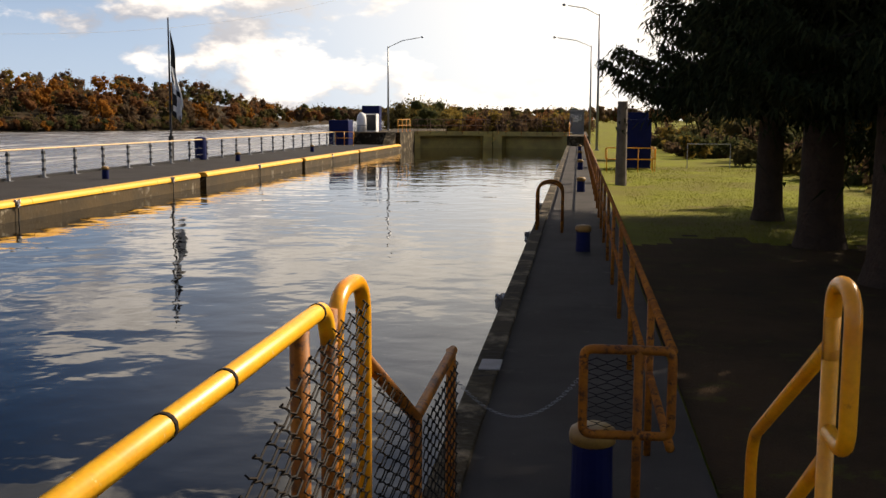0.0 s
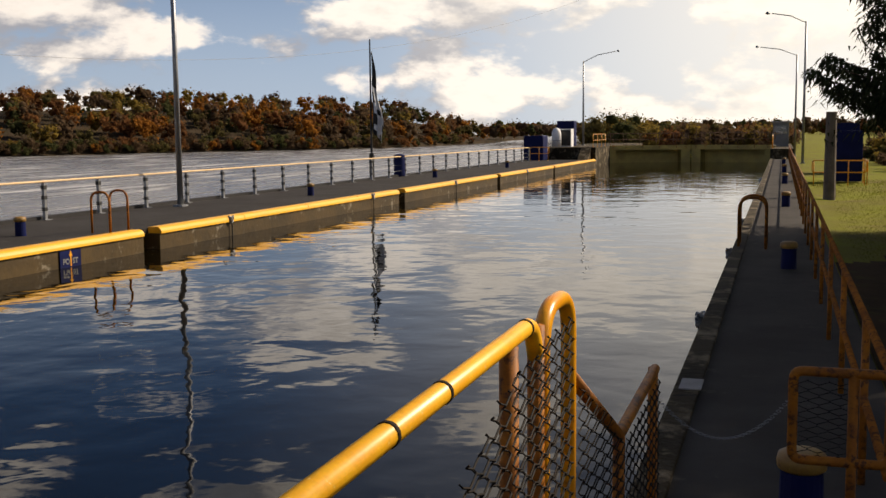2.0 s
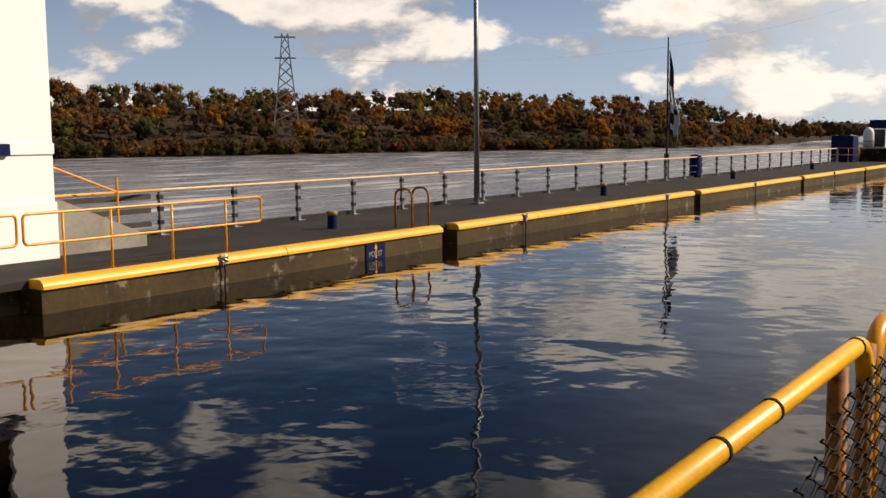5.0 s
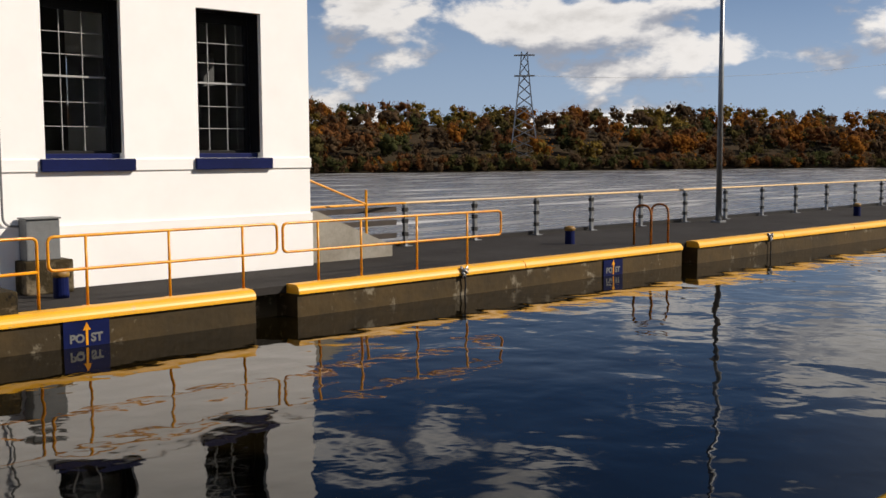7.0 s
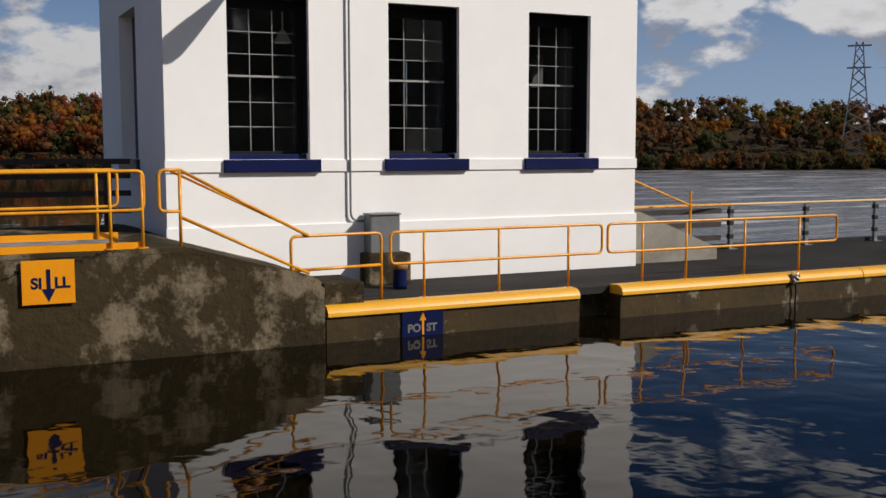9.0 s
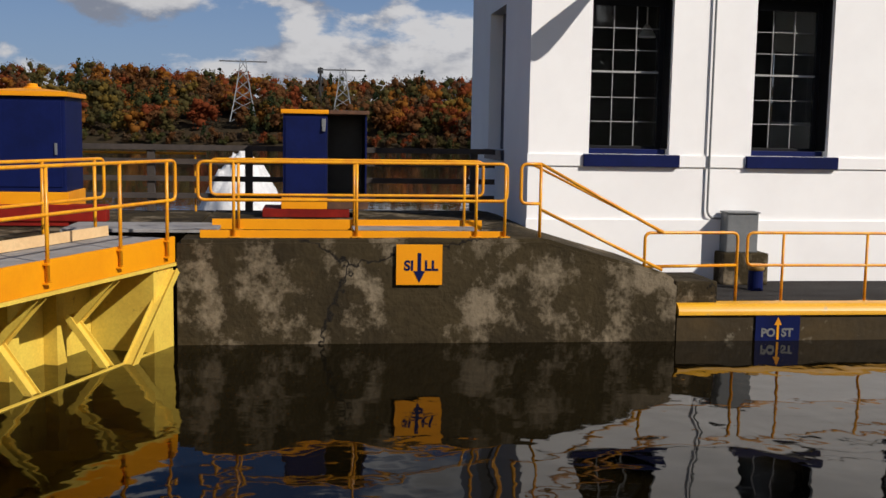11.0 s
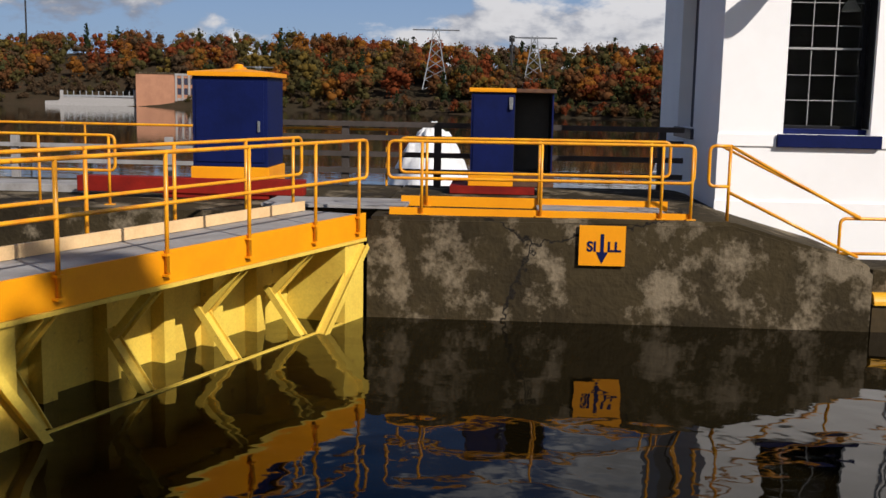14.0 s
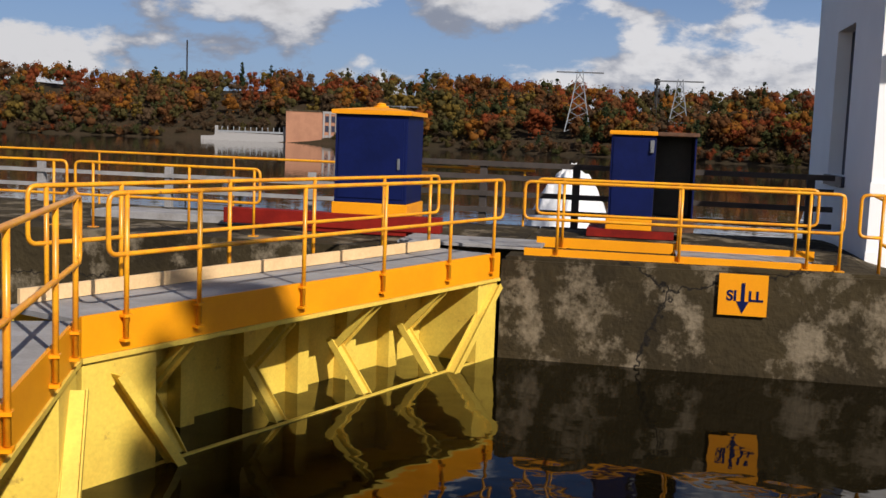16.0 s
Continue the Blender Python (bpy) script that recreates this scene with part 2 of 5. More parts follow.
TIMBER = material("dark_timber", (0.055, 0.042, 0.035), 0.85, second=(0.035, 0.028, 0.024), scale=3, grain=50)
POSTWOOD = material("weathered_post_wood", (0.16, 0.13, 0.105), 0.85, second=(0.10, 0.08, 0.065), scale=3, grain=50, bump=0.5)
WHITE = material("white_cover", (0.75, 0.75, 0.74), 0.6, second=(0.6, 0.6, 0.6), scale=2, grain=12, bump=0.5, depth=0.03)
WHITE_INK = material("white_lettering", (0.15, 0.15, 0.145), 0.6, scale=6, grain=60, bump=0.0)
BLACKFLAG = material("dark_flag_cloth", (0.012, 0.012, 0.014), 0.8, scale=6, grain=200, bump=0.1, depth=0.002)
BRICK = material("far_brick", (0.36, 0.17, 0.095), 0.85, second=(0.30, 0.14, 0.08), scale=0.3, grain=3, bump=0.2)
BARK = material("spruce_bark", (0.060, 0.043, 0.032), 0.95, spec=0.1, second=(0.045, 0.034, 0.027), scale=3, grain=16, bump=0.9, depth=0.05)
SPRUCE = material("spruce_needles", (0.020, 0.030, 0.012), 0.9, second=(0.032, 0.035, 0.014), scale=0.5, grain=8, bump=0.0, island=0.4, spec=0.05)
GRASS = material("lawn_grass", (0.160, 0.170, 0.012), 1.0, second=(0.125, 0.110, 0.022), patch=(0.54, 0.70), third=(0.13, 0.09, 0.04), scale=0.22, grain=30, bump=0.7, depth=0.04, spec=0.1)
BLADES = material("grass_blades", (0.150, 0.165, 0.014), 1.0, second=(0.14, 0.125, 0.022), scale=0.3, grain=8, bump=0.0, island=0.12, spec=0.1)
BANKSOIL = material("river_bank_soil", (0.045, 0.030, 0.017), 1.0, second=(0.032, 0.025, 0.013), third=(0.06, 0.045, 0.03), scale=0.06, grain=0.7, bump=0.8, depth=0.6, spec=0.1)
LOCKWATER = water_material("lock_water", (0.0045, 0.0033, 0.0011), [(0.55, 1.0, 1.1, 0.024), (1.5, 1.1, 1.0, 0.0085), (5.0, 1, 1, 0.0012)])
RIVERWATER = water_material("river_water", (0.12, 0.115, 0.11), [(0.35, 1.0, 0.45, 0.08), (1.6, 1, 0.5, 0.03)], foam=True)
POOLWATER = water_material("pool_water", (0.03, 0.024, 0.016), [(0.5, 1.0, 0.6, 0.012), (2.2, 1, 0.7, 0.003)])
FOLIAGE = [material("foliage_" + n, c, 0.95, second=s, scale=0.12, grain=0.9, bump=0.5, depth=0.3, island=0.10, spec=0.05, fine_range=0.30) for n, c, s in (
    ("red", (0.245, 0.062, 0.022), (0.190, 0.050, 0.020)), ("rust", (0.180, 0.080, 0.030), (0.140, 0.062, 0.026)),
    ("orange", (0.310, 0.125, 0.022), (0.235, 0.095, 0.020)), ("gold", (0.210, 0.142, 0.032), (0.155, 0.106, 0.027)),
    ("olive", (0.110, 0.090, 0.032), (0.086, 0.071, 0.026)), ("green", (0.072, 0.075, 0.028), (0.057, 0.060, 0.023)),
    ("brown", (0.120, 0.076, 0.042), (0.092, 0.060, 0.035)), ("pine", (0.032, 0.044, 0.020), (0.025, 0.035, 0.016)))]


def let_light_through(m, share):
    """Leaves glow a little when lit from behind."""
    t = m.node_tree
    b, out = t.nodes["Principled BSDF"], t.nodes["Material Output"]
    tr, mx = t.nodes.new("ShaderNodeBsdfTranslucent"), t.nodes.new("ShaderNodeMixShader")
    mx.inputs["Fac"].default_value = share
    t.links.new(b.inputs["Base Color"].links[0].from_socket, tr.inputs["Color"])
    t.links.new(b.outputs[0], mx.inputs[1])
    t.links.new(tr.outputs[0], mx.inputs[2])
    t.links.new(mx.outputs[0], out.inputs["Surface"])


for m in FOLIAGE:
    let_light_through(m, 0.5)
let_light_through(BLADES, 0.35)


def glass_material():
    m = bpy.data.materials.new("window_glass")
    m.use_nodes = True
    b = m.node_tree.nodes["Principled BSDF"]
    b.inputs["Base Color"].default_value = (0.9, 0.93, 0.93, 1)
    b.inputs["Roughness"].default_value, b.inputs["Transmission Weight"].default_value, b.inputs["IOR"].default_value = 0.02, 1.0, 1.45
    return m


GLASS = glass_material()
PALECONC = material("pale_concrete", (0.30, 0.28, 0.24), 0.9, second=(0.22, 0.20, 0.165), scale=1.2, grain=16, bump=0.3, spec=0.2)
GAUZE = material("grey_dimming_cloth", (0.30, 0.30, 0.30), 0.9, scale=3, grain=80, bump=0.1)
let_light_through(GAUZE, 0.45)
SASHBLACK = material("black_sash_paint", (0.008, 0.008, 0.010), 0.6, scale=3, grain=40, bump=0.03, spec=0.2)
SCUFFED = material("scuffed_yellow_paint", (0.84, 0.42, 0.018), 0.42, second=(0.80, 0.36, 0.015), third=(0.85, 0.62, 0.22), scale=14, grain=90, bump=0.12, depth=0.003, patch=(0.63, 0.67))
CAPPAINT = material("worn_mustard_paint", (0.30, 0.17, 0.025), 0.55, second=(0.20, 0.11, 0.03), third=(0.10, 0.055, 0.03), scale=5, grain=60, bump=0.2)
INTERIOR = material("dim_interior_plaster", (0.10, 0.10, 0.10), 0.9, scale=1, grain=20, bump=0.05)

# ---- mesh helpers ----
def finish(name, verts, faces, mats, parent=None, label="", smooth=False, slots=None):
    me = bpy.data.meshes.new(name)
    me.from_pydata(verts, [], faces)
    for m in mats if isinstance(mats, (list, tuple)) else [mats]:
        me.materials.append(m)
    if slots is not None:
        me.polygons.foreach_set("material_index", slots)
    if smooth:
        me.polygons.foreach_set("use_smooth", [True] * len(me.polygons))
    me.update()
    ob = new(name, me)
    if parent:
        ob.parent = parent
    if label:
        tagged(ob, label)
    return ob


def part(name, bm, mat, parent=None, label="", smooth=False):
    """Links a bmesh as one mesh object under a thing or a part."""
    me = bpy.data.meshes.new(name)
    bmesh.ops.recalc_face_normals(bm, faces=bm.faces)
    bm.to_mesh(me)
    bm.free()
    for m in mat if isinstance(mat, (list, tuple)) else [mat]:
        me.materials.append(m)
    if smooth:
        me.polygons.foreach_set("use_smooth", [True] * len(me.polygons))
    ob = new(name, me)
    if parent:
        ob.parent = parent
    if label:
        tagged(ob, label)
    return ob


def thing(name, label, category, at=(0, 0, 0), turn=0.0, group="", kind=""):
    ob = new(name)
    ob.empty_display_size = 0.2
    ob.matrix_basis = pose(*at, 0, 0, turn)
    return tagged(ob, label, category, group, kind)


def add_box(bm, lo, hi, bevel=0.0, m=None):
    x0, y0, z0 = lo
    x1, y1, z1 = hi
    r = bmesh.ops.create_cube(bm, size=1.0, matrix=Matrix.Translation(((x0 + x1) / 2, (y0 + y1) / 2, (z0 + z1) / 2)) @ Matrix.Diagonal((x1 - x0, y1 - y0, z1 - z0, 1)))
    if bevel:
        edges = list({e for v in r["verts"] for e in v.link_edges})
        out = bmesh.ops.bevel(bm, geom=edges, offset=bevel, segments=2, affect="EDGES", profile=0.6)
        vs = list({v for f in out["faces"] for v in f.verts} | {v for v in r["verts"] if v.is_valid})
    else:
        vs = r["verts"]
    if m is not None:
        bmesh.ops.transform(bm, matrix=m, verts=vs)
    return vs


def boxes(*rows, bevel=0.0):
    bm = bmesh.new()
    for lo, hi in rows:
        add_box(bm, lo, hi, bevel)
    return bm


def prism(bm, outline, axis, a, b):
    """Extrudes an outline of two coordinates along the axis from a to b."""
    def put(u, v, w):
        return {"x": (w, u, v), "y": (u, w, v), "z": (u, v, w)}[axis]
    low = [bm.verts.new(put(u, v, a)) for u, v in outline]
    high = [bm.verts.new(put(u, v, b)) for u, v in outline]
    n = len(outline)
    bm.faces.new(low)
    bm.faces.new(high[::-1])
    for i in range(n):
        bm.faces.new((low[i], low[(i + 1) % n], high[(i + 1) % n], high[i]))
    return bm


def rounded(points, radius, steps=5, closed=False):
    """A polyline with its corners rounded."""
    pts = [Vector(p) for p in points]
    out = []
    n = len(pts)
    for i, p in enumerate(pts):
        if not closed and i in (0, n - 1):
            out.append(p)
            continue
        a, b = pts[i - 1] - p, pts[(i + 1) % n] - p
        r = min(radius, a.length * 0.49, b.length * 0.49)
        p0, p1 = p + a.normalized() * r, p + b.normalized() * r
        for k in range(steps + 1):
            s = k / steps
            out.append(p0.lerp(p, s).lerp(p.lerp(p1, s), s))
    return out


def add_tube(bm, points, radius, sides=8, closed=False, taper=None):
    pts = [Vector(p) for p in points]
    n = len(pts)
    rings = []
    up = None
    for i, p in enumerate(pts):
        if closed:
            d = (pts[(i + 1) % n] - pts[i - 1]).normalized()
        else:
            d = (pts[min(i + 1, n - 1)] - pts[max(i - 1, 0)]).normalized()
        if up is None:
            up = d.orthogonal().normalized()
        up = (up - d * up.dot(d))
        up = up.normalized() if up.length > 1e-6 else d.orthogonal().normalized()
        side = d.cross(up)
        r = radius if taper is None else taper[i]
        rings.append([bm.verts.new(p + (up * math.cos(k * math.tau / sides) + side * math.sin(k * math.tau / sides)) * r) for k in range(sides)])
    for i in range(n if closed else n - 1):
        a, b = rings[i], rings[(i + 1) % n]
        for k in range(sides):
            bm.faces.new((a[k], a[(k + 1) % sides], b[(k + 1) % sides], b[k]))
    if not closed:
        bm.faces.new(rings[0][::-1])
        bm.faces.new(rings[-1])
    return bm


def tube(points, radius, sides=8, closed=False, taper=None):
    return add_tube(bmesh.new(), points, radius, sides, closed, taper)


def lathe(profile, sides=20, centre=(0, 0, 0)):
    """profile: rows of (radius, z) from the bottom up."""
    bm = bmesh.new()
    cx, cy, cz = centre
    rings = [[bm.verts.new((cx + r * math.cos(k * math.tau / sides), cy + r * math.sin(k * math.tau / sides), cz + z)) for k in range(sides)] for r, z in profile]
    for a, b in zip(rings, rings[1:]):
        for k in range(sides):
            bm.faces.new((a[k], a[(k + 1) % sides], b[(k + 1) % sides], b[k]))
    bm.faces.new(rings[0][::-1])
    bm.faces.new(rings[-1])
    return bm

# ---- setting: water, ground, lock walls ----
W = -13.72          # face of the far lock wall; the near wall's face is x = 0
WATER = -0.52
RIVER = -4.0
GATE_Y, MITRE_Y = -0.93, -3.60
NORTH_Y, NORTH_MITRE = 95.0, 97.6

tagged(finish("water", [(W - 0.4, -70, WATER), (0.4, -70, WATER), (0.4, 112, WATER), (W - 0.4, 112, WATER)], [(0, 1, 2, 3)], LOCKWATER),
       "dark rippled water filling the lock chamber", "water", kind="structure")
tagged(finish("pool", [(-2600, -2500, RIVER), (-16, -2500, RIVER), (-16, 2, RIVER), (-2600, 420, RIVER)], [(0, 1, 2, 3)], POOLWATER),
       "calm brown pool reflecting the wooded bank", "pool", kind="structure")
tagged(finish("river", [(-2600, 420, RIVER), (-16, 2, RIVER), (-16, 2600, RIVER), (-2600, 2600, RIVER)], [(0, 1, 2, 3)], RIVERWATER),
       "wide grey river with pale foam streaks", "river", kind="structure")


LAWN_X = [1.75, 2.5, 3.5, 5, 7, 10, 14, 20, 28, 40, 60, 90, 140, 250, 600, 2600]
LAWN_Y = [-2500, -600, -150, -50, -20, -8, 0, 6, 10, 14, 18, 22, 26, 30, 35, 40, 46, 54, 64, 78, 96, 115, 150, 220, 400, 900, 2600]


def lawn_z(x, y):
    z = -0.06
    if x > 2:
        z += 0.10 * noise.noise((x * 0.15, y * 0.11, 0.3)) - 0.05
    if x > 12 and y > 30:
        z -= min(1.6, (x - 12) * 0.05)
    return z


def lawn_between(x, y):
    """Height of the lawn sheet between its grid points."""
    i = max(k for k in range(len(LAWN_X) - 1) if LAWN_X[k] <= x)
    j = max(k for k in range(len(LAWN_Y) - 1) if LAWN_Y[k] <= y)
    (x0, x1), (y0, y1) = LAWN_X[i:i + 2], LAWN_Y[j:j + 2]
    u, v = (x - x0) / (x1 - x0), (y - y0) / (y1 - y0)
    return (lawn_z(x0, y0) * (1 - u) + lawn_z(x1, y0) * u) * (1 - v) + (lawn_z(x0, y1) * (1 - u) + lawn_z(x1, y1) * u) * v


def ground_sheet():
    """The lawn and land on the east and north, gently uneven, out to the horizon."""
    xs, ys = LAWN_X, LAWN_Y
    verts, faces = [], []
    for y in ys:
        for x in xs:
            verts.append((x, y, lawn_z(x, y)))
    n = len(xs)
    for j in range(len(ys) - 1):
        for i in range(n - 1):
            faces.append((j * n + i, j * n + i + 1, j * n + n + i + 1, j * n + n + i))
    k = len(verts)
    verts += [(-22, 118, -0.3), (1.75, 118, -0.3), (1.75, 2600, -0.3), (-90, 2600, -0.3), (-60, 400, -0.3)]
    faces.append((k, k + 1, k + 2, k + 3, k + 4))
    ob = finish("ground", verts, faces, GRASS, smooth=True)
    return tagged(ob, "mown autumn lawn with patches of yellow grass", "ground", kind="structure")


ground_sheet()


def needle_litter_shade():
    """Brown needles and bare soil under the spruces, also darkening their shade, with a ragged edge towards the lawn.
    """
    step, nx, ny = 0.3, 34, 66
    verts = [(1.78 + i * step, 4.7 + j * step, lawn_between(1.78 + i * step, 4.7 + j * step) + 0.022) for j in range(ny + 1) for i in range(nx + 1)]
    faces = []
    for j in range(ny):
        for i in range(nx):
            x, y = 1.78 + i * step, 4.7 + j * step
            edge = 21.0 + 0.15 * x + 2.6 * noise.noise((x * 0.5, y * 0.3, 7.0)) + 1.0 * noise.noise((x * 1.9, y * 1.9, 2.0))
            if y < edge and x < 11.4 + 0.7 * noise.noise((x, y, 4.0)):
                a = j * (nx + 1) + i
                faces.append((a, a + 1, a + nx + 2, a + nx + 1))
    ob = finish("needle_litter_shade", verts, faces, LITTER_SHADE, smooth=True)
    return tagged(ob, "brown needle litter and bare soil, darkened for tree shade, under the spruces", "soil", kind="structure")


needle_litter_shade()


def slab(name, lo, hi, mat, label, category="wall", bevel=0.0):
    return tagged(part(name, boxes((lo, hi), bevel=bevel), mat), label, category, kind="structure")


# far wall with slots cut for the ladder recesses
SLOTS = [(10.87, 11.71), (23.20, 23.90), (40.9, 41.6), (56.2, 56.8), (70.8, 71.3)]
cuts = [6.38] + [v for s in SLOTS for v in s] + [87.5]
bm = bmesh.new()
for a, b in zip(cuts[0::2], cuts[1::2]):
    add_box(bm, (W - 0.62, a, -5.0), (W, b, -0.13))
add_box(bm, (-18.7, 6.38, -5.0), (W - 0.62, 87.5, -0.13))
tagged(part("wall_west", bm, WETSTONE), "stained damp concrete lock wall above dark water", "lock wall", kind="structure")
bm = boxes(((-18.75, 6.38, -0.126), (W - 0.342, 87.5, 0.0)))
tagged(part("deck_west", bm, DECK), "dark asphalt deck along the lock wall", "deck", kind="structure")

# yellow rounded coping, in lengths between the slots
def coping(a, b):
    outline = [(W - 0.34, -0.125)]
    for k in range(7):
        an = k / 6 * math.pi / 2
        outline.append((W - 0.10 + 0.145 * math.sin(an), -0.105 + 0.145 * math.cos(an)))
    outline.append((W + 0.045, -0.125))
    outline.insert(1, (W - 0.34, 0.03))
    bm = prism(bmesh.new(), outline, "y", a, b)
    return tagged(part("coping", bm, COPING), "rounded coping painted bright yellow, chipped at joints", "coping", "coping lengths", "structure")


for a, b in zip(cuts[0::2], cuts[1::2]):
    n = max(1, round((b - a) / 4.6))
    for i in range(n):
        coping(a + (b - a) * i / n + 0.012, a + (b - a) * (i + 1) / n - 0.012)

# near wall and deck
bm = boxes(((0.0, 6.2, -5.0), (0.45, 87.5, -0.02)))
tagged(part("wall_east", bm, WETSTONE), "concrete lock wall beside the path, edge worn", "lock wall", kind="structure")
bm = boxes(((0.0, 6.2, -0.016), (0.22, 87.5, 0.045)), bevel=0.02)
tagged(part("wall_edge", bm, CONCRETE), "pale worn concrete kerb along the water", "kerb", kind="structure")
slab("deck_east", (0.22, 6.2, -1.0), (1.75, 87.5, 0.0), NEARDECK, "grey worn concrete walkway beside the lock", "walkway")


# raised gate blocks; the far one slopes down to the deck
def gate_block(name, x0, x1, y0, flat_y, end_y, label, top=0.97, low=0.42):
    bm = prism(bmesh.new(), [(y0, -5.0), (y0, top), (flat_y, top + 0.03), (end_y - 0.12, low + 0.06), (end_y, low - 0.06), (end_y + 0.02, -5.0)], "x", x0, x1)
    bmesh.ops.bevel(bm, geom=[e for e in bm.edges if abs(e.verts[0].co.z - e.verts[1].co.z) < 0.8 and max(v.co.z for v in e.verts) > 0.2], offset=0.05, segments=2, affect="EDGES")
    bmesh.ops.subdivide_edges(bm, edges=[e for e in bm.edges if e.calc_length() > 0.8], cuts=5, use_grid_fill=True)
    for v in bm.verts:
        if v.co.z > -2:
            d = noise.noise(v.co * 1.3) * 0.035
            v.co.z += d * 0.4
            if abs(v.co.x - x1) < 0.06 or abs(v.co.x - x0) < 0.06:
                v.co.x += d * 0.5
    return tagged(part(name, bm, CONCRETE), label, "wall", kind="structure")


gate_block("wall_gate_west", -19.3, W, GATE_Y + 0.05, 4.35, 6.36, "patched concrete gate wall sloping down to the deck")
slab("wall_upper_west", (-19.3, -46, -5.0), (W - 0.35, GATE_Y - 0.9, 0.95), CONCRETE, "wet concrete wall above the lock gate")
slab("wall_recess_west", (-19.3, GATE_Y - 0.9, -5.0), (W - 0.95, GATE_Y + 0.05, 0.96), CONCRETE, "shadowed recess behind the lock gate")
slab("landing_step", (W - 1.2, 6.40, 0.0), (W - 0.15, 7.05, 0.36), CONCRETE, "low concrete step at the foot of the slope", "step", 0.03)
slab("wall_gate_east", (0.0, -46, -5.0), (6.0, 4.6, 0.62), CONCRETE, "concrete platform beside the lock gate")
bm = prism(bmesh.new(), [(4.62, -1.0), (4.62, 0.62), (6.2, 0.02), (6.2, -1.0)], "x", 0.0, 1.75)
tagged(part("ramp", bm, NEARDECK), "concrete ramp from the platform to the walkway", "ramp", kind="structure")
slab("wall_north_west", (-19.0, 87.52, -5.0), (W, 118, 1.0), CONCRETE, "raised concrete wall at the far gate")
slab("wall_north_east", (0.0, 87.52, -5.0), (1.75, 118, 0.8), CONCRETE, "raised concrete wall at the far gate")
bm = prism(bmesh.new(), [(85.9, 0.004), (87.5, 0.98), (87.5, 0.004)], "x", W - 1.2, W - 0.36)
tagged(part("north_ramp", bm, CONCRETE), "sloping concrete at the far gate wall", "ramp", kind="structure")
slab("quay_side", (-24.0, 3.6, -5.0), (-18.78, 16.6, -0.02), CONCRETE, "concrete footing under the gatehouse", "footing")


# ---- the gatehouse ----
HX0, HX1, HY0, HY1, HTOP = -22.9, -16.4, 4.62, 13.97, 7.4
WINDOWS = [(5.67, 7.09), (8.57, 9.98), (11.46, 12.86)]
WZ0, WZ1 = 2.20, 4.95


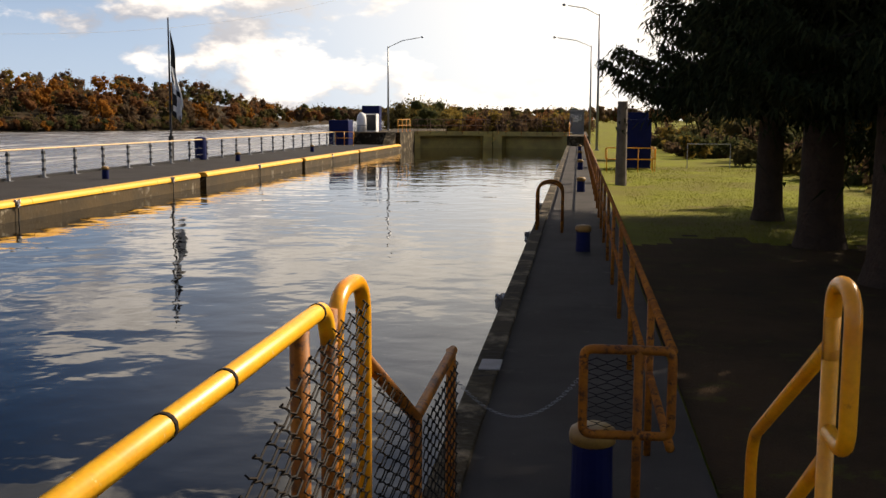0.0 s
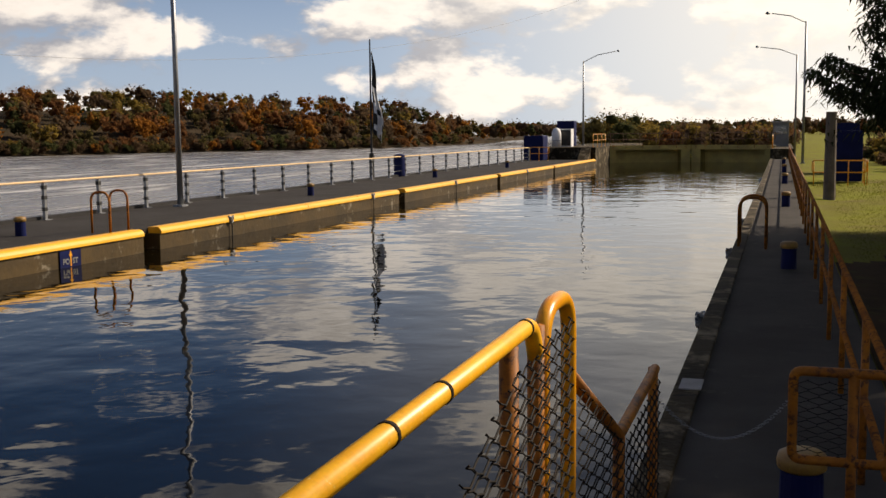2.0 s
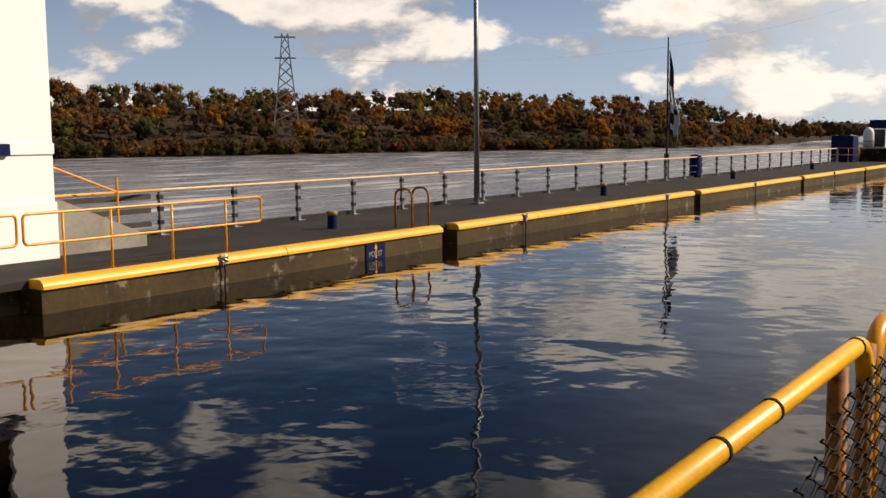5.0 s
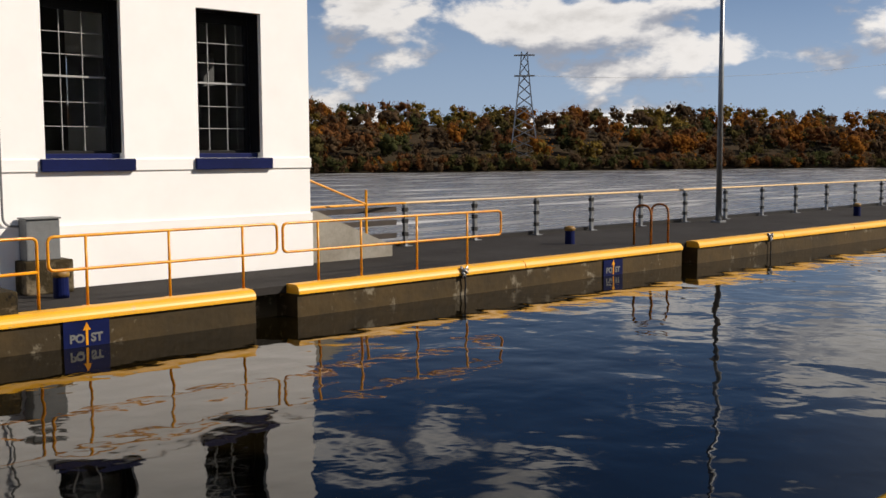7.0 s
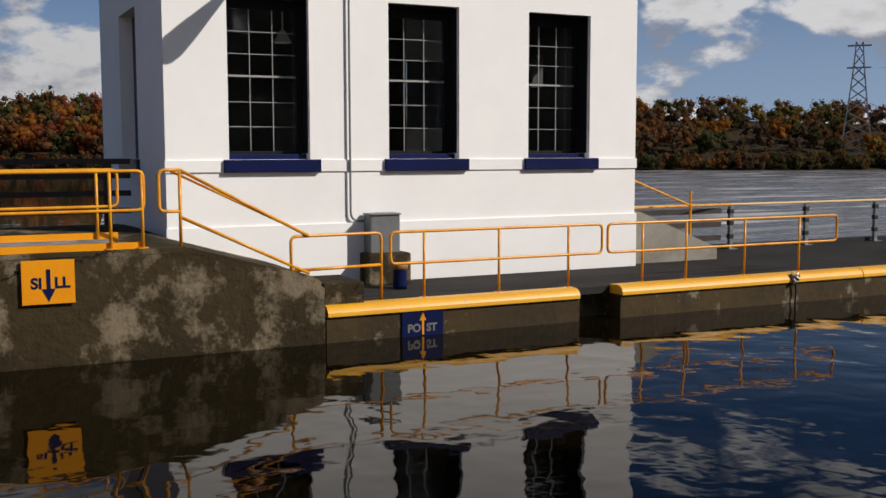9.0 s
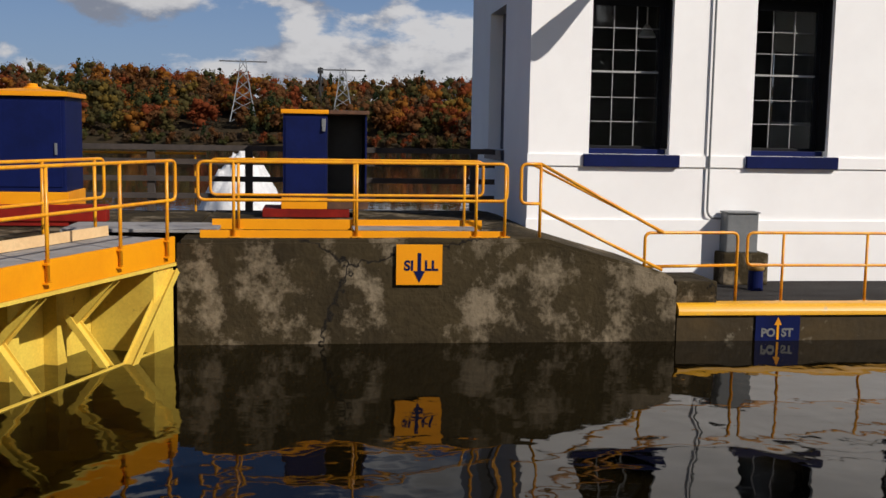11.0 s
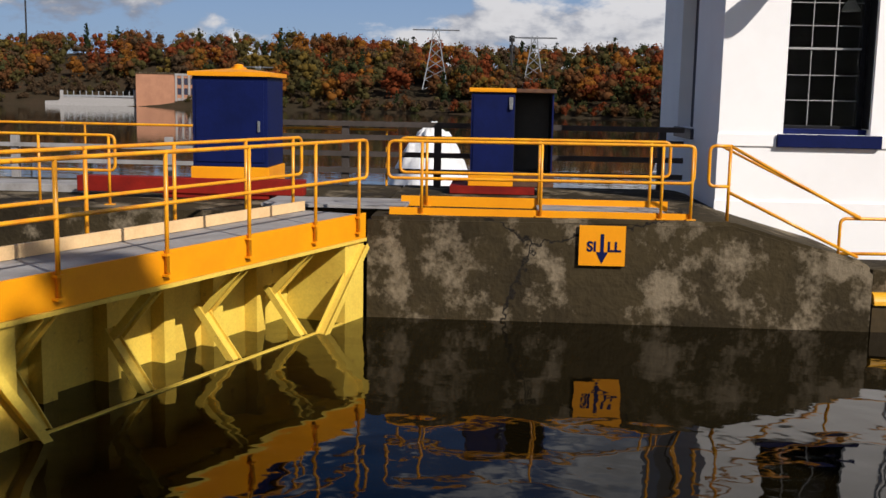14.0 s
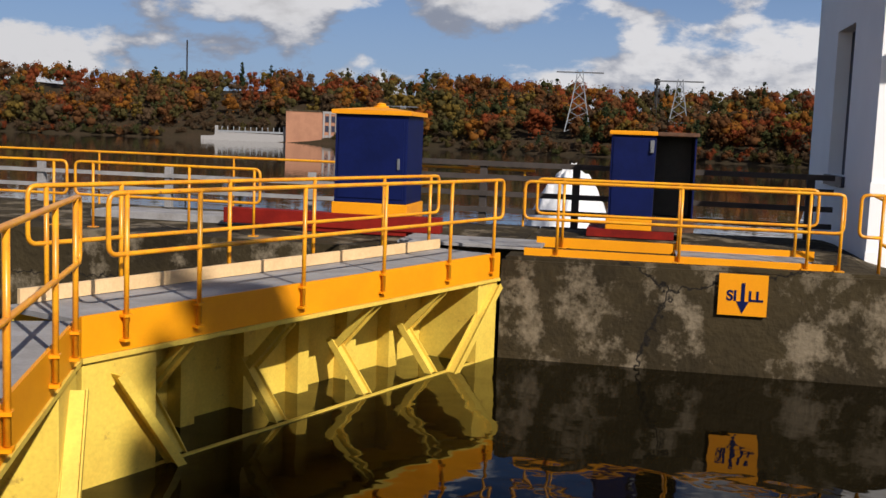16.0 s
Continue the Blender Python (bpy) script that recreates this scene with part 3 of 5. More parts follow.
def gatehouse():
    house = thing("gatehouse", "white stucco gatehouse with navy windowsills", "building", (0, 0, 0))
    t = 0.55
    ys = [HY0] + [v for w in WINDOWS for v in w] + [HY1]
    for a, b in zip(ys[0::2], ys[1::2]):
        part("pier", boxes(((HX1 - t, a, WZ0), (HX1, b, WZ1))), STUCCO, house)
    part("lower_wall", boxes(((HX1 - t, HY0, 0.004), (HX1, HY1, WZ0))), STUCCO, house)
    part("upper_wall", boxes(((HX1 - t, HY0, WZ1), (HX1, HY1, HTOP))), STUCCO, house)
    for lo, hi in (((HX0, HY0, -1), (-20.5, HY0 + t, HTOP)), ((-18.75, HY0, -1), (HX1 - t - 0.001, HY0 + t, HTOP)),
                   ((-20.5, HY0, -1), (-18.75, HY0 + t, 2.2)), ((-20.5, HY0, 4.95), (-18.75, HY0 + t, HTOP))):
        part("side_wall", boxes((lo, hi)), STUCCO, house)
    # dark colour on this wall stands for shade on the jamb behind the glass
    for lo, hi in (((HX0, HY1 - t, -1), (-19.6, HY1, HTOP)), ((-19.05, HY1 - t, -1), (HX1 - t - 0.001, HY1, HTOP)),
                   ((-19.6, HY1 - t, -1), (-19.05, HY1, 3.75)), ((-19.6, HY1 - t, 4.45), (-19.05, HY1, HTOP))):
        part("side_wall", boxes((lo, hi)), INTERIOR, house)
    for lo, hi in (((HX0, HY0 + t, -1), (HX0 + t, 11.6, HTOP)), ((HX0, 12.9, -1), (HX0 + t, HY1 - t, HTOP)),
                   ((HX0, 11.6, -1), (HX0 + t, 12.9, 2.9)), ((HX0, 11.6, 4.5), (HX0 + t, 12.9, HTOP))):
        part("rear_wall", boxes((lo, hi)), STUCCO, house)
    # bars of the openings that show through from behind
    part("rear_window", boxes(((HX0 + 0.2, 12.2, 2.9), (HX0 + 0.26, 12.26, 4.5)), ((HX0 + 0.2, 11.6, 3.66), (HX0 + 0.26, 12.9, 3.72))), NAVY_DARK, house)
    part("rear_window", boxes(((-19.35, HY1 - 0.3, 3.75), (-19.30, HY1 - 0.24, 4.45))), NAVY_DARK, house)
    # sheet added to cut the daylight through the rear opening
    part("dimming_sheet", boxes(((HX0 + t + 0.03, 11.6, 2.9), (HX0 + t + 0.034, 12.9, 4.5))), GAUZE, house, "grey sheet added to dim the rear window")
    part("pendant_lamp", lathe([(0.16, 0.0), (0.16, 0.03), (0.05, 0.22), (0.015, 0.24), (0.015, 3.0)], 14, (-18.2, 7.2, 4.35)), WHITE, house, "pale pendant lamp inside the window")
    part("roof", boxes(((HX0 - 0.25, HY0 - 0.25, HTOP), (HX1 + 0.25, HY1 + 0.25, HTOP + 0.3)), bevel=0.04), STUCCO, house)
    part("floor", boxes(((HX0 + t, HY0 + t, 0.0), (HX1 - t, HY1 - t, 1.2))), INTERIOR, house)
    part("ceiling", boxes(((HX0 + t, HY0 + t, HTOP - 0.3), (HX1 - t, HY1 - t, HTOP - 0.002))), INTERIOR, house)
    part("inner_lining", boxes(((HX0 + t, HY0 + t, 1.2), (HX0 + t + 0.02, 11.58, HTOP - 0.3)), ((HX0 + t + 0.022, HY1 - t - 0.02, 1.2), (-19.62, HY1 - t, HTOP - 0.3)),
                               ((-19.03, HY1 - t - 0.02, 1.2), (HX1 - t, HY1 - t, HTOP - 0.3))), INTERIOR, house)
    # string courses: a low plinth line and the sill band
    part("plinth", boxes(((HX1, HY0 - 0.02, 0.004), (HX1 + 0.035, HY1 + 0.03, 1.08)), bevel=0.008), STUCCO, house)
    ends = [HY0 - 0.02] + [v for a, b in WINDOWS for v in (a - 0.10, b + 0.17)] + [HY1 + 0.02]
    for a, b in zip(ends[0::2], ends[1::2]):
        part("sill_band", boxes(((HX1, a, 1.99), (HX1 + 0.03, b, 2.19)), bevel=0.006), STUCCO, house)
    for a, b in WINDOWS:
        sash_window(house, a, b)
    # window in the shaded side wall
    win = part("side_window", boxes(((-20.5, HY0 + 0.26, 2.2), (-18.75, HY0 + 0.30, 4.95))), NAVY_DARK, house)
    part("sill", boxes(((-20.6, HY0 - 0.06, 2.0), (-18.65, HY0 + 0.25, 2.2)), bevel=0.01), NAVY_DARK, win)
    return house


def sash_window(house, a, b):
    """A deep-set sash: dark lining behind the white reveal, a heavy sash frame, thin glazing bars."""
    x = HX1 - 0.44
    fr = part("window", boxes(((x - 0.07, a + 0.012, WZ0), (x, a + 0.10, WZ1)), ((x - 0.07, b - 0.10, WZ0), (x, b - 0.012, WZ1)), ((x - 0.07, a + 0.10, WZ1 - 0.20), (x, b - 0.10, WZ1 - 0.012)),
                              ((x - 0.07, a + 0.10, WZ0), (x + 0.05, b - 0.10, WZ0 + 0.14)), bevel=0.006), SASHBLACK, house, "dark sash window with pale glazing bars")
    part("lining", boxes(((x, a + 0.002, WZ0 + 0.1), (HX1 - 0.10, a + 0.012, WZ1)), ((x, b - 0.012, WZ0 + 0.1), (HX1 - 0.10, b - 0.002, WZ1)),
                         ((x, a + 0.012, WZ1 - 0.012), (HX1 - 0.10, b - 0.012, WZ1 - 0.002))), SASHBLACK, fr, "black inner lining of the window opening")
    part("sill", boxes(((x - 0.02, a - 0.10, 1.985), (HX1 + 0.09, b + 0.17, 2.197)), bevel=0.012), NAVY, fr, "navy painted stone sill")
    part("step_sill", boxes(((x - 0.02, a + 0.014, 2.2), (HX1 - 0.16, b - 0.014, 2.29)), bevel=0.01), NAVY, fr)
    mid = 3.62
    part("meeting_rail", boxes(((x - 0.05, a + 0.10, mid - 0.017), (x + 0.012, b - 0.10, mid + 0.017))), PALE_TRIM, fr)
    cols = [a + 0.10 + (b - a - 0.20) * k / 3 for k in (1, 2)]
    rows = [2.34 + (mid - 2.36) * k / 3 for k in (1, 2)] + [mid + (WZ1 - 0.20 - mid) * k / 3 for k in (1, 2)]
    for y in cols:
        part("glazing_bar", boxes(((x - 0.045, y - 0.006, WZ0 + 0.14), (x - 0.012, y + 0.006, WZ1 - 0.20))), PALE_TRIM, fr)
    for z in rows:
        part("glazing_bar", boxes(((x - 0.044, a + 0.10, z - 0.006), (x - 0.013, b - 0.10, z + 0.006))), PALE_TRIM, fr)
    for z0, z1 in ((WZ0 + 0.14, mid), (mid, WZ1 - 0.20)):
        g = part("pane", boxes(((x - 0.030, a + 0.10, z0), (x - 0.024, b - 0.10, z1))), GLASS, fr)
        g.visible_shadow = False


gatehouse()

# long-armed lamp high on the front wall
wl = thing("wall_lamp", "grey floodlight on an arm high on the white wall", "lamp", (HX1, 6.40, 5.66))
part("plate", boxes(((0.0, -0.10, -0.10), (0.03, 0.10, 0.10)), bevel=0.006), GALV, wl)
part("arm", tube([(0.03, 0, 0), (0.7, 0, 0)], 0.03, 10), GALV, wl, smooth=True)
head = part("head", lathe([(0.035, 0.0), (0.10, 0.35), (0.17, 0.75), (0.20, 1.0), (0.18, 1.12), (0.08, 1.2)], 16), GALV, wl, smooth=True)
head.matrix_basis = pose(0.68, 0, 0, 0, 90, 0)

# conduit and service box on the front wall
box = thing("service_box", "grey steel service box against the white wall", "utility box", (-16.05, 8.35, 0))
part("cabinet", boxes(((-0.30, -0.30, 0.55), (0.02, 0.26, 1.22)), bevel=0.02), GREY_PAINT, box)
part("hood", boxes(((-0.31, -0.315, 1.222), (0.05, 0.275, 1.25)), bevel=0.008), GREY_PAINT, box)
part("pedestal", boxes(((-0.32, -0.38, 0.0), (0.14, 0.42, 0.55)), bevel=0.03), CONCRETE, box)
tagged(part("conduit", tube(rounded([(HX1 + 0.06, 7.80, 7.3), (HX1 + 0.06, 7.80, 1.12), (HX1 + 0.06, 8.2, 1.10)], 0.16), 0.02, 8), GREY_PAINT),
       "grey conduit pipe running down the white wall", "pipe")

# concrete buttress and steps railing behind the gatehouse
tagged(part("buttress", prism(bmesh.new(), [(13.99, 0.004), (13.99, 1.12), (14.35, 1.08), (16.4, 0.25), (16.4, 0.004)], "x", -17.5, -16.7), PALECONC),
       "sloping pale concrete buttress beside the gatehouse", "buttress")

# ---- railings ----
R = 0.024


def pipe_rail(name, a, b, posts, label, height=1.07, midz=0.57, turn_ends=True, mat=None, group="pipe railings", overhang=0.42):
    """A pipe railing from a to b: rounded loop of top and middle rail, posts at fractions of its length."""
    a, b = Vector(a), Vector(b)
    length = (b - a).length
    yaw = math.degrees(math.atan2((b - a).y, (b - a).x))
    ob = thing(name, label, "railing", a, yaw, group)
    ob.matrix_basis = Matrix.Translation(a) @ Matrix.Rotation(radians(yaw), 4, "Z")
    dz = b.z - a.z
    loop = rounded([(0, 0, height), (length, 0, height + dz), (length, 0, midz + dz), (0, 0, midz)], 0.10, 5, True)
    part("rail_loop", tube(loop, R, 8, True), mat or YELLOW, ob, smooth=True)
    for f in posts:
        x, z = f * length, f * dz
        part("post", tube([(x, 0, z), (x, 0, height + z)], R * 0.95, 8), mat or YELLOW, ob, smooth=True)
        part("base_plate", boxes(((x - 0.07, -0.06, z), (x + 0.07, 0.06, z + 0.015))), mat or YELLOW, ob)
    return ob


RX = -14.15
pipe_rail("railing", (RX, 7.61, 0.0), (RX, 11.61, 0.0), [(8.19 - 7.61) / 4, (9.56 - 7.61) / 4, (10.92 - 7.61) / 4], "yellow pipe railing on the dark deck")
pipe_rail("railing", (RX, 11.73, 0.0), (RX, 17.2, 0.0), [(v - 11.73) / 5.47 for v in (12.48, 13.46, 14.84, 16.21)], "yellow pipe railing on the dark deck")
# sloping railing down from the gate wall
sl = thing("slope_railing", "yellow pipe railing sloping down the gate wall", "railing", (0, 0, 0), 0, "pipe railings")
X = -13.95
part("end_loop", tube(rounded([(X, 4.31, 1.50), (X, 4.02, 1.50), (X, 4.02, 2.08), (X, 4.31, 2.08)], 0.09), R, 8), YELLOW, sl, smooth=True)
part("top_rail", tube([(X, 4.31, 2.08), (X, 6.20, 1.08)], R, 8), YELLOW, sl, smooth=True)
part("top_rail", tube([(X - 0.3, 4.25, 2.06), (X - 0.3, 6.3, 1.07)], R * 0.8, 8), YELLOW, sl, smooth=True)
part("middle_rail", tube([(X, 4.31, 1.42), (X, 6.20, 0.52)], R, 8), YELLOW, sl, smooth=True)
part("post", tube([(X, 4.31, 1.0), (X, 4.31, 2.08)], R, 8), YELLOW, sl, smooth=True)
part("low_rail", tube(rounded([(X, 5.92, 0.56), (X, 5.92, 1.08), (RX, 7.45, 1.07), (RX, 7.45, 0.0)], 0.10), R, 8), YELLOW, sl, smooth=True)
part("low_middle_rail", tube([(X, 5.92, 0.57), (RX, 7.45, 0.57)], R, 8), YELLOW, sl, smooth=True)
# gate wall railing, with a toe board
gr = pipe_rail("gate_wall_railing", (-13.95, -0.61, 0.985), (-13.95, 3.81, 1.0), [0.112, 0.505, 0.898, 0.995], "yellow pipe railing on the gate wall", midz=0.53)
part("toe_board", boxes(((0.02, 0.03, -0.01), (4.40, 0.06, 0.10))), ORANGE, gr)
gr2 = pipe_rail("gate_wall_railing", (-15.15, -0.55, 0.985), (-15.15, 3.65, 1.0), [0.10, 0.52, 0.93], "second yellow pipe railing with a toe board", midz=0.53)
part("toe_board", boxes(((0.02, 0.03, 0.0), (4.2, 0.06, 0.16))), ORANGE, gr2)


def river_fence():
    """Steel posts with slatted bands and a long top rail along the river side."""
    y = 18.3
    ys = []
    while y < 84:
        ys.append(y)
        y += 2.42
    fence = thing("river_railing", "grey steel post fence with a pale top rail along the river", "railing", (-18.42, 0, 0))
    for y in ys:
        p = part("post", boxes(((-0.045, y - 0.05, 0.0), (0.045, y + 0.05, 1.02))), GALV, fence)
        for z in (0.30, 0.62, 0.90):
            part("bracket", boxes(((-0.052, y - 0.075, z - 0.05), (0.052, y + 0.055, z + 0.05))), DARKSTEEL, p)
        part("foot", boxes(((-0.10, y - 0.12, 0.0), (0.14, y + 0.12, 0.02))), GALV, p)
    part("top_rail", tube([(-0.02, 12.0, 1.06), (-0.02, ys[-1], 1.06)], 0.03, 8), PALE, fence, "pale yellow top rail")
    for z in (0.30, 0.62):
        part("cable", tube([(0, 18.3, z), (0, ys[-1], z)], 0.007, 5), GALV, fence)
    part("kerb", boxes(((-0.30, 17.0, 0.0), (-0.12, ys[-1], 0.10))), DARKSTEEL, fence)


river_fence()
st = thing("stair_railing", "rusty orange stair railing behind the gatehouse", "railing", (0, 0, 0))
part("post", tube([(-17.6, 16.4, 0.0), (-17.6, 16.4, 1.45)], 0.03, 8), YELLOW, st)
part("top_rail", tube([(-17.6, 14.0, 2.0), (-17.6, 16.4, 1.12)], 0.025, 8), YELLOW, st)
part("side_rail", tube([(-17.6, 14.0, 1.1), (-18.42, 18.3, 1.06)], 0.025, 8), YELLOW, st)
for i in range(3):
    tagged(part("barrier_board", boxes(((-18.5, 15.2, 0.22 + 0.32 * i), (-18.4, 18.0, 0.34 + 0.32 * i))), TIMBER), "dark timber barrier board by the river", "board", "barrier boards")


# ---- bollards, ladders, lamp posts ----
def bollard(at):
    b = thing("bollard", "navy mooring bollard with a worn mustard-yellow domed cap", "bollard", at, 0, "mooring bollards")
    part("body", lathe([(0.125, 0), (0.125, 0.02), (0.118, 0.33)], 18), NAVY, b, smooth=False)
    part("cap", lathe([(0.118, 0.332), (0.136, 0.345), (0.140, 0.39), (0.132, 0.425), (0.10, 0.445), (0.04, 0.452)], 18), CAPPAINT, b, smooth=True)
    return b


first = bollard((-15.86, 21.5, 0))
for x, y in ((-15.35, 8.3), (-15.9, 37.3), (-16.2, 53.0), (-16.2, 68.0), (1.0, 7.75), (1.0, 19.5), (1.0, 34.1), (1.0, 48.1), (1.0, 60.4), (1.0, 74.0)):
    copy_thing(first, pose(x, y, 0))


def ladder_hoops(x, y, sx):
    h = thing("ladder_hoops", "pair of rusty yellow ladder hoops at the lock edge", "ladder", (x, y, 0), 0, "ladder hoops")
    for dy in (-0.36, 0.36):
        part("hoop", tube(rounded([(0, dy, 0), (0, dy, 0.98), (sx * 0.5, dy, 0.98), (sx * 0.5, dy, 0)], 0.24, 8), 0.028, 8), SHADED_WORN, h, smooth=True)
    return h


ladder_hoops(W - 0.38, 22.8, -1)
ladder_hoops(0.1, 22.7, 1)


def lamp_post(at, height, arm, yaw, arm_rise=0.9):
    p = thing("lamp_post", "tall grey steel lamp post with a curved arm", "lamp post", at, yaw, "lamp posts")
    part("base", boxes(((-0.18, -0.18, 0.0), (0.18, 0.18, 0.06)), bevel=0.01), GALV, p)
    part("pole", tube([(0, 0, 0.05), (0, 0, height)], 0.09, 12, False, [0.10, 0.065]), GALV, p, smooth=True)
    part("arm", tube([(0, 0, height - 0.1), (arm * 0.45, 0, height + arm_rise * 0.65), (arm, 0, height + arm_rise)], 0.035, 8), GALV, p, smooth=True)
    part("head", lathe([(0.05, -0.06), (0.16, 0.0), (0.12, 0.1), (0.03, 0.13)], 12, (arm + 0.25, 0, height + arm_rise)), GALV, p, smooth=True)
    return p


lamp_post((-17.55, 31.0, 0), 9.2, 3.0, 0)
lamp_post((-17.1, 100.5, 1.0), 7.9, 3.0, 0, 0.8)
lamp_post((1.9, 96.0, 0), 8.6, 3.0, 180, 0.7)
lamp_post((2.2, 76.0, 0), 9.4, 2.2, 180, 0.6)


def flagpole():
    f = thing("flagpole", "dark flagpole with a drooping black and white flag", "flagpole", (-18.82, 50.8, 0))
    part("socket", tube([(0, 0, 0), (0, 0, 1.3)], 0.13, 10), DARKSTEEL, f)
    part("pole", tube([(0, 0, 1.2), (0, 0, 6.95)], 0.05, 10, False, [0.06, 0.035]), DARKSTEEL, f)
    verts, faces = [], []
    n, m = 16, 7
    for i in range(n):
        s = i / (n - 1)
        for j in range(m):
            q = j / (m - 1)
            wave = 0.11 * math.sin(q * 7 + s * 3)
            verts.append((0.05 + q * (0.10 + 0.58 * s) * (1 + 0.22 * math.sin(s * 11)), 0.10 * math.cos(q * 9) + wave, 6.4 - 3.9 * s - q * (0.25 + 0.5 * s)))
    for i in range(n - 1):
        for j in range(m - 1):
            faces.append((i * m + j, i * m + j + 1, i * m + m + j + 1, i * m + m + j))
    cloth = finish("flag", verts, faces, [BLACKFLAG, WHITE], f, "black and white flag hanging limp", True,
                   [1 if (k // (m - 1)) > 5 and (k % (m - 1)) > 1 + (k // (m - 1)) % 3 // 2 and (k * 7 % 11) > 1 else 0 for k in range(len(faces))])
    cloth.modifiers.new("thick", "SOLIDIFY").thickness = 0.012


flagpole()


def cabinet(name, at, size, label, foot=0.0, turn=0.0, cap=True):
    w, d, h = size
    c = thing(name, label, "cabinet", at, turn, "machinery cabinets")
    part("body", boxes(((-w / 2, -d / 2, foot), (w / 2, d / 2, h)), bevel=0.015), NAVY, c)
    part("door", boxes(((w / 2, -d / 2 + 0.06, foot + 0.08), (w / 2 + 0.018, d / 2 - 0.06, h - 0.08)), bevel=0.004), NAVY, c)
    part("latch", boxes(((w / 2 + 0.018, d / 2 - 0.16, h * 0.55), (w / 2 + 0.045, d / 2 - 0.12, h * 0.55 + 0.18)), bevel=0.005), GALV, c)
    if cap:
        bm = bmesh.new()
        e = 0.06
        vs = [bm.verts.new(v) for v in ((-w / 2 - e, -d / 2 - e, h), (w / 2 + e, -d / 2 - e, h), (w / 2 + e, d / 2 + e, h), (-w / 2 - e, d / 2 + e, h),
                                        (-w / 2 - e, -d / 2 - e, h + 0.07), (w / 2 + e, -d / 2 - e, h + 0.07), (w / 2 + e, d / 2 + e, h + 0.07), (-w / 2 - e, d / 2 + e, h + 0.07), (0, 0, h + 0.15))]
        for f in ((0, 1, 2, 3), (0, 1, 5, 4), (1, 2, 6, 5), (2, 3, 7, 6), (3, 0, 4, 7), (4, 5, 8), (5, 6, 8), (6, 7, 8), (7, 4, 8)):
            bm.faces.new([vs[i] for i in f])
        lid = part("roof", bm, ORANGE, c, "yellow hipped lid")
        part("knob", lathe([(0.13, h + 0.12), (0.13, h + 0.155), (0.08, h + 0.165), (0.08, h + 0.20), (0.03, h + 0.215)], 14), ORANGE, lid)
    if foot:
        part("plinth", boxes(((-w / 2 - 0.03, -d / 2 - 0.03, 0.12), (w / 2 + 0.03, d / 2 + 0.03, foot)), bevel=0.01), ORANGE, c)
        part("skid", boxes(((-w / 2 - 0.05, -d / 2 - 0.5, 0.0), (w / 2 + 0.05, d / 2 + 0.03, 0.12))), RED, c)
    return c


cabinet("gate_cabinet", (-16.4, -3.43, 0.97), (1.2, 1.25, 2.0), "navy machinery cabinet with a yellow lid", 0.52)


def half_shaded_cabinet(at):
    """A wide cabinet with a flat lid; one half closed, the shadowed half built as a dark hollow."""
    c = thing("gate_cabinet", "navy machinery cabinet with one half built dark for shadow on a red skid", "cabinet", at, 0, "machinery cabinets")
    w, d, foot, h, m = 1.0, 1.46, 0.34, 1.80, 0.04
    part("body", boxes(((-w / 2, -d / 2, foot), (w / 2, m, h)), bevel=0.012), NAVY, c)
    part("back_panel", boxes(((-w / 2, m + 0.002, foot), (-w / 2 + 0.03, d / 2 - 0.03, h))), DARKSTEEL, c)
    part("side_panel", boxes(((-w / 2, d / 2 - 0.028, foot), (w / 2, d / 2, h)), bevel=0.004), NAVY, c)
    part("shadow_floor", boxes(((-w / 2 + 0.03, m + 0.002, foot), (w / 2, d / 2 - 0.03, foot + 0.03))), DARKSTEEL, c)
    part("shadow_lining", boxes(((-w / 2 + 0.03, m + 0.002, foot + 0.03), (w / 2 - 0.03, m + 0.012, h)), ((-w / 2 + 0.032, d / 2 - 0.04, foot + 0.03), (w / 2 - 0.03, d / 2 - 0.03, h))), SASHBLACK, c)
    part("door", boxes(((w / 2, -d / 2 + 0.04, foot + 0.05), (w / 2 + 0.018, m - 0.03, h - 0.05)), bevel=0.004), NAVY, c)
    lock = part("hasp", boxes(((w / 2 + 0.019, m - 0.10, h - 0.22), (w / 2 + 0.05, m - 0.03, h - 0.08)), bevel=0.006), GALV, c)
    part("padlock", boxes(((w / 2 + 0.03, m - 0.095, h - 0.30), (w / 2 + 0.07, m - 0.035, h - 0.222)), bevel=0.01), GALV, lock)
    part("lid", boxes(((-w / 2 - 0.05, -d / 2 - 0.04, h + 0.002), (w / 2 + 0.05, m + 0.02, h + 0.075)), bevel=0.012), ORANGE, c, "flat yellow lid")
    # brown lid and plinth carry the shadow across the yellow paint
    part("lid", boxes(((-w / 2 - 0.05, m + 0.022, h + 0.002), (w / 2 + 0.05, d / 2 + 0.04, h + 0.07)), bevel=0.012), SHADE_BROWN, c, "brown lid toned for shadow over the dark half")
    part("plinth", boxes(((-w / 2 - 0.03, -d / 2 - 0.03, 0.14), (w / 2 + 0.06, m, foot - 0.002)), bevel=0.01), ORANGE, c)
    part("plinth", boxes(((-w / 2 - 0.03, m + 0.002, 0.14), (w / 2 + 0.06, d / 2 + 0.03, foot - 0.002)), bevel=0.01), SHADE_BROWN, c)
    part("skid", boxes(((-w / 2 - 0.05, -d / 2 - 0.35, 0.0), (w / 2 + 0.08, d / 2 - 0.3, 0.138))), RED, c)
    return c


half_shaded_cabinet((-17.95, 1.21, 1.0))
cabinet("gate_cabinet", (-18.4, 86.0, 0.0), (1.6, 1.8, 2.0), "navy machinery cabinet near the far gate", 0, 0, False)
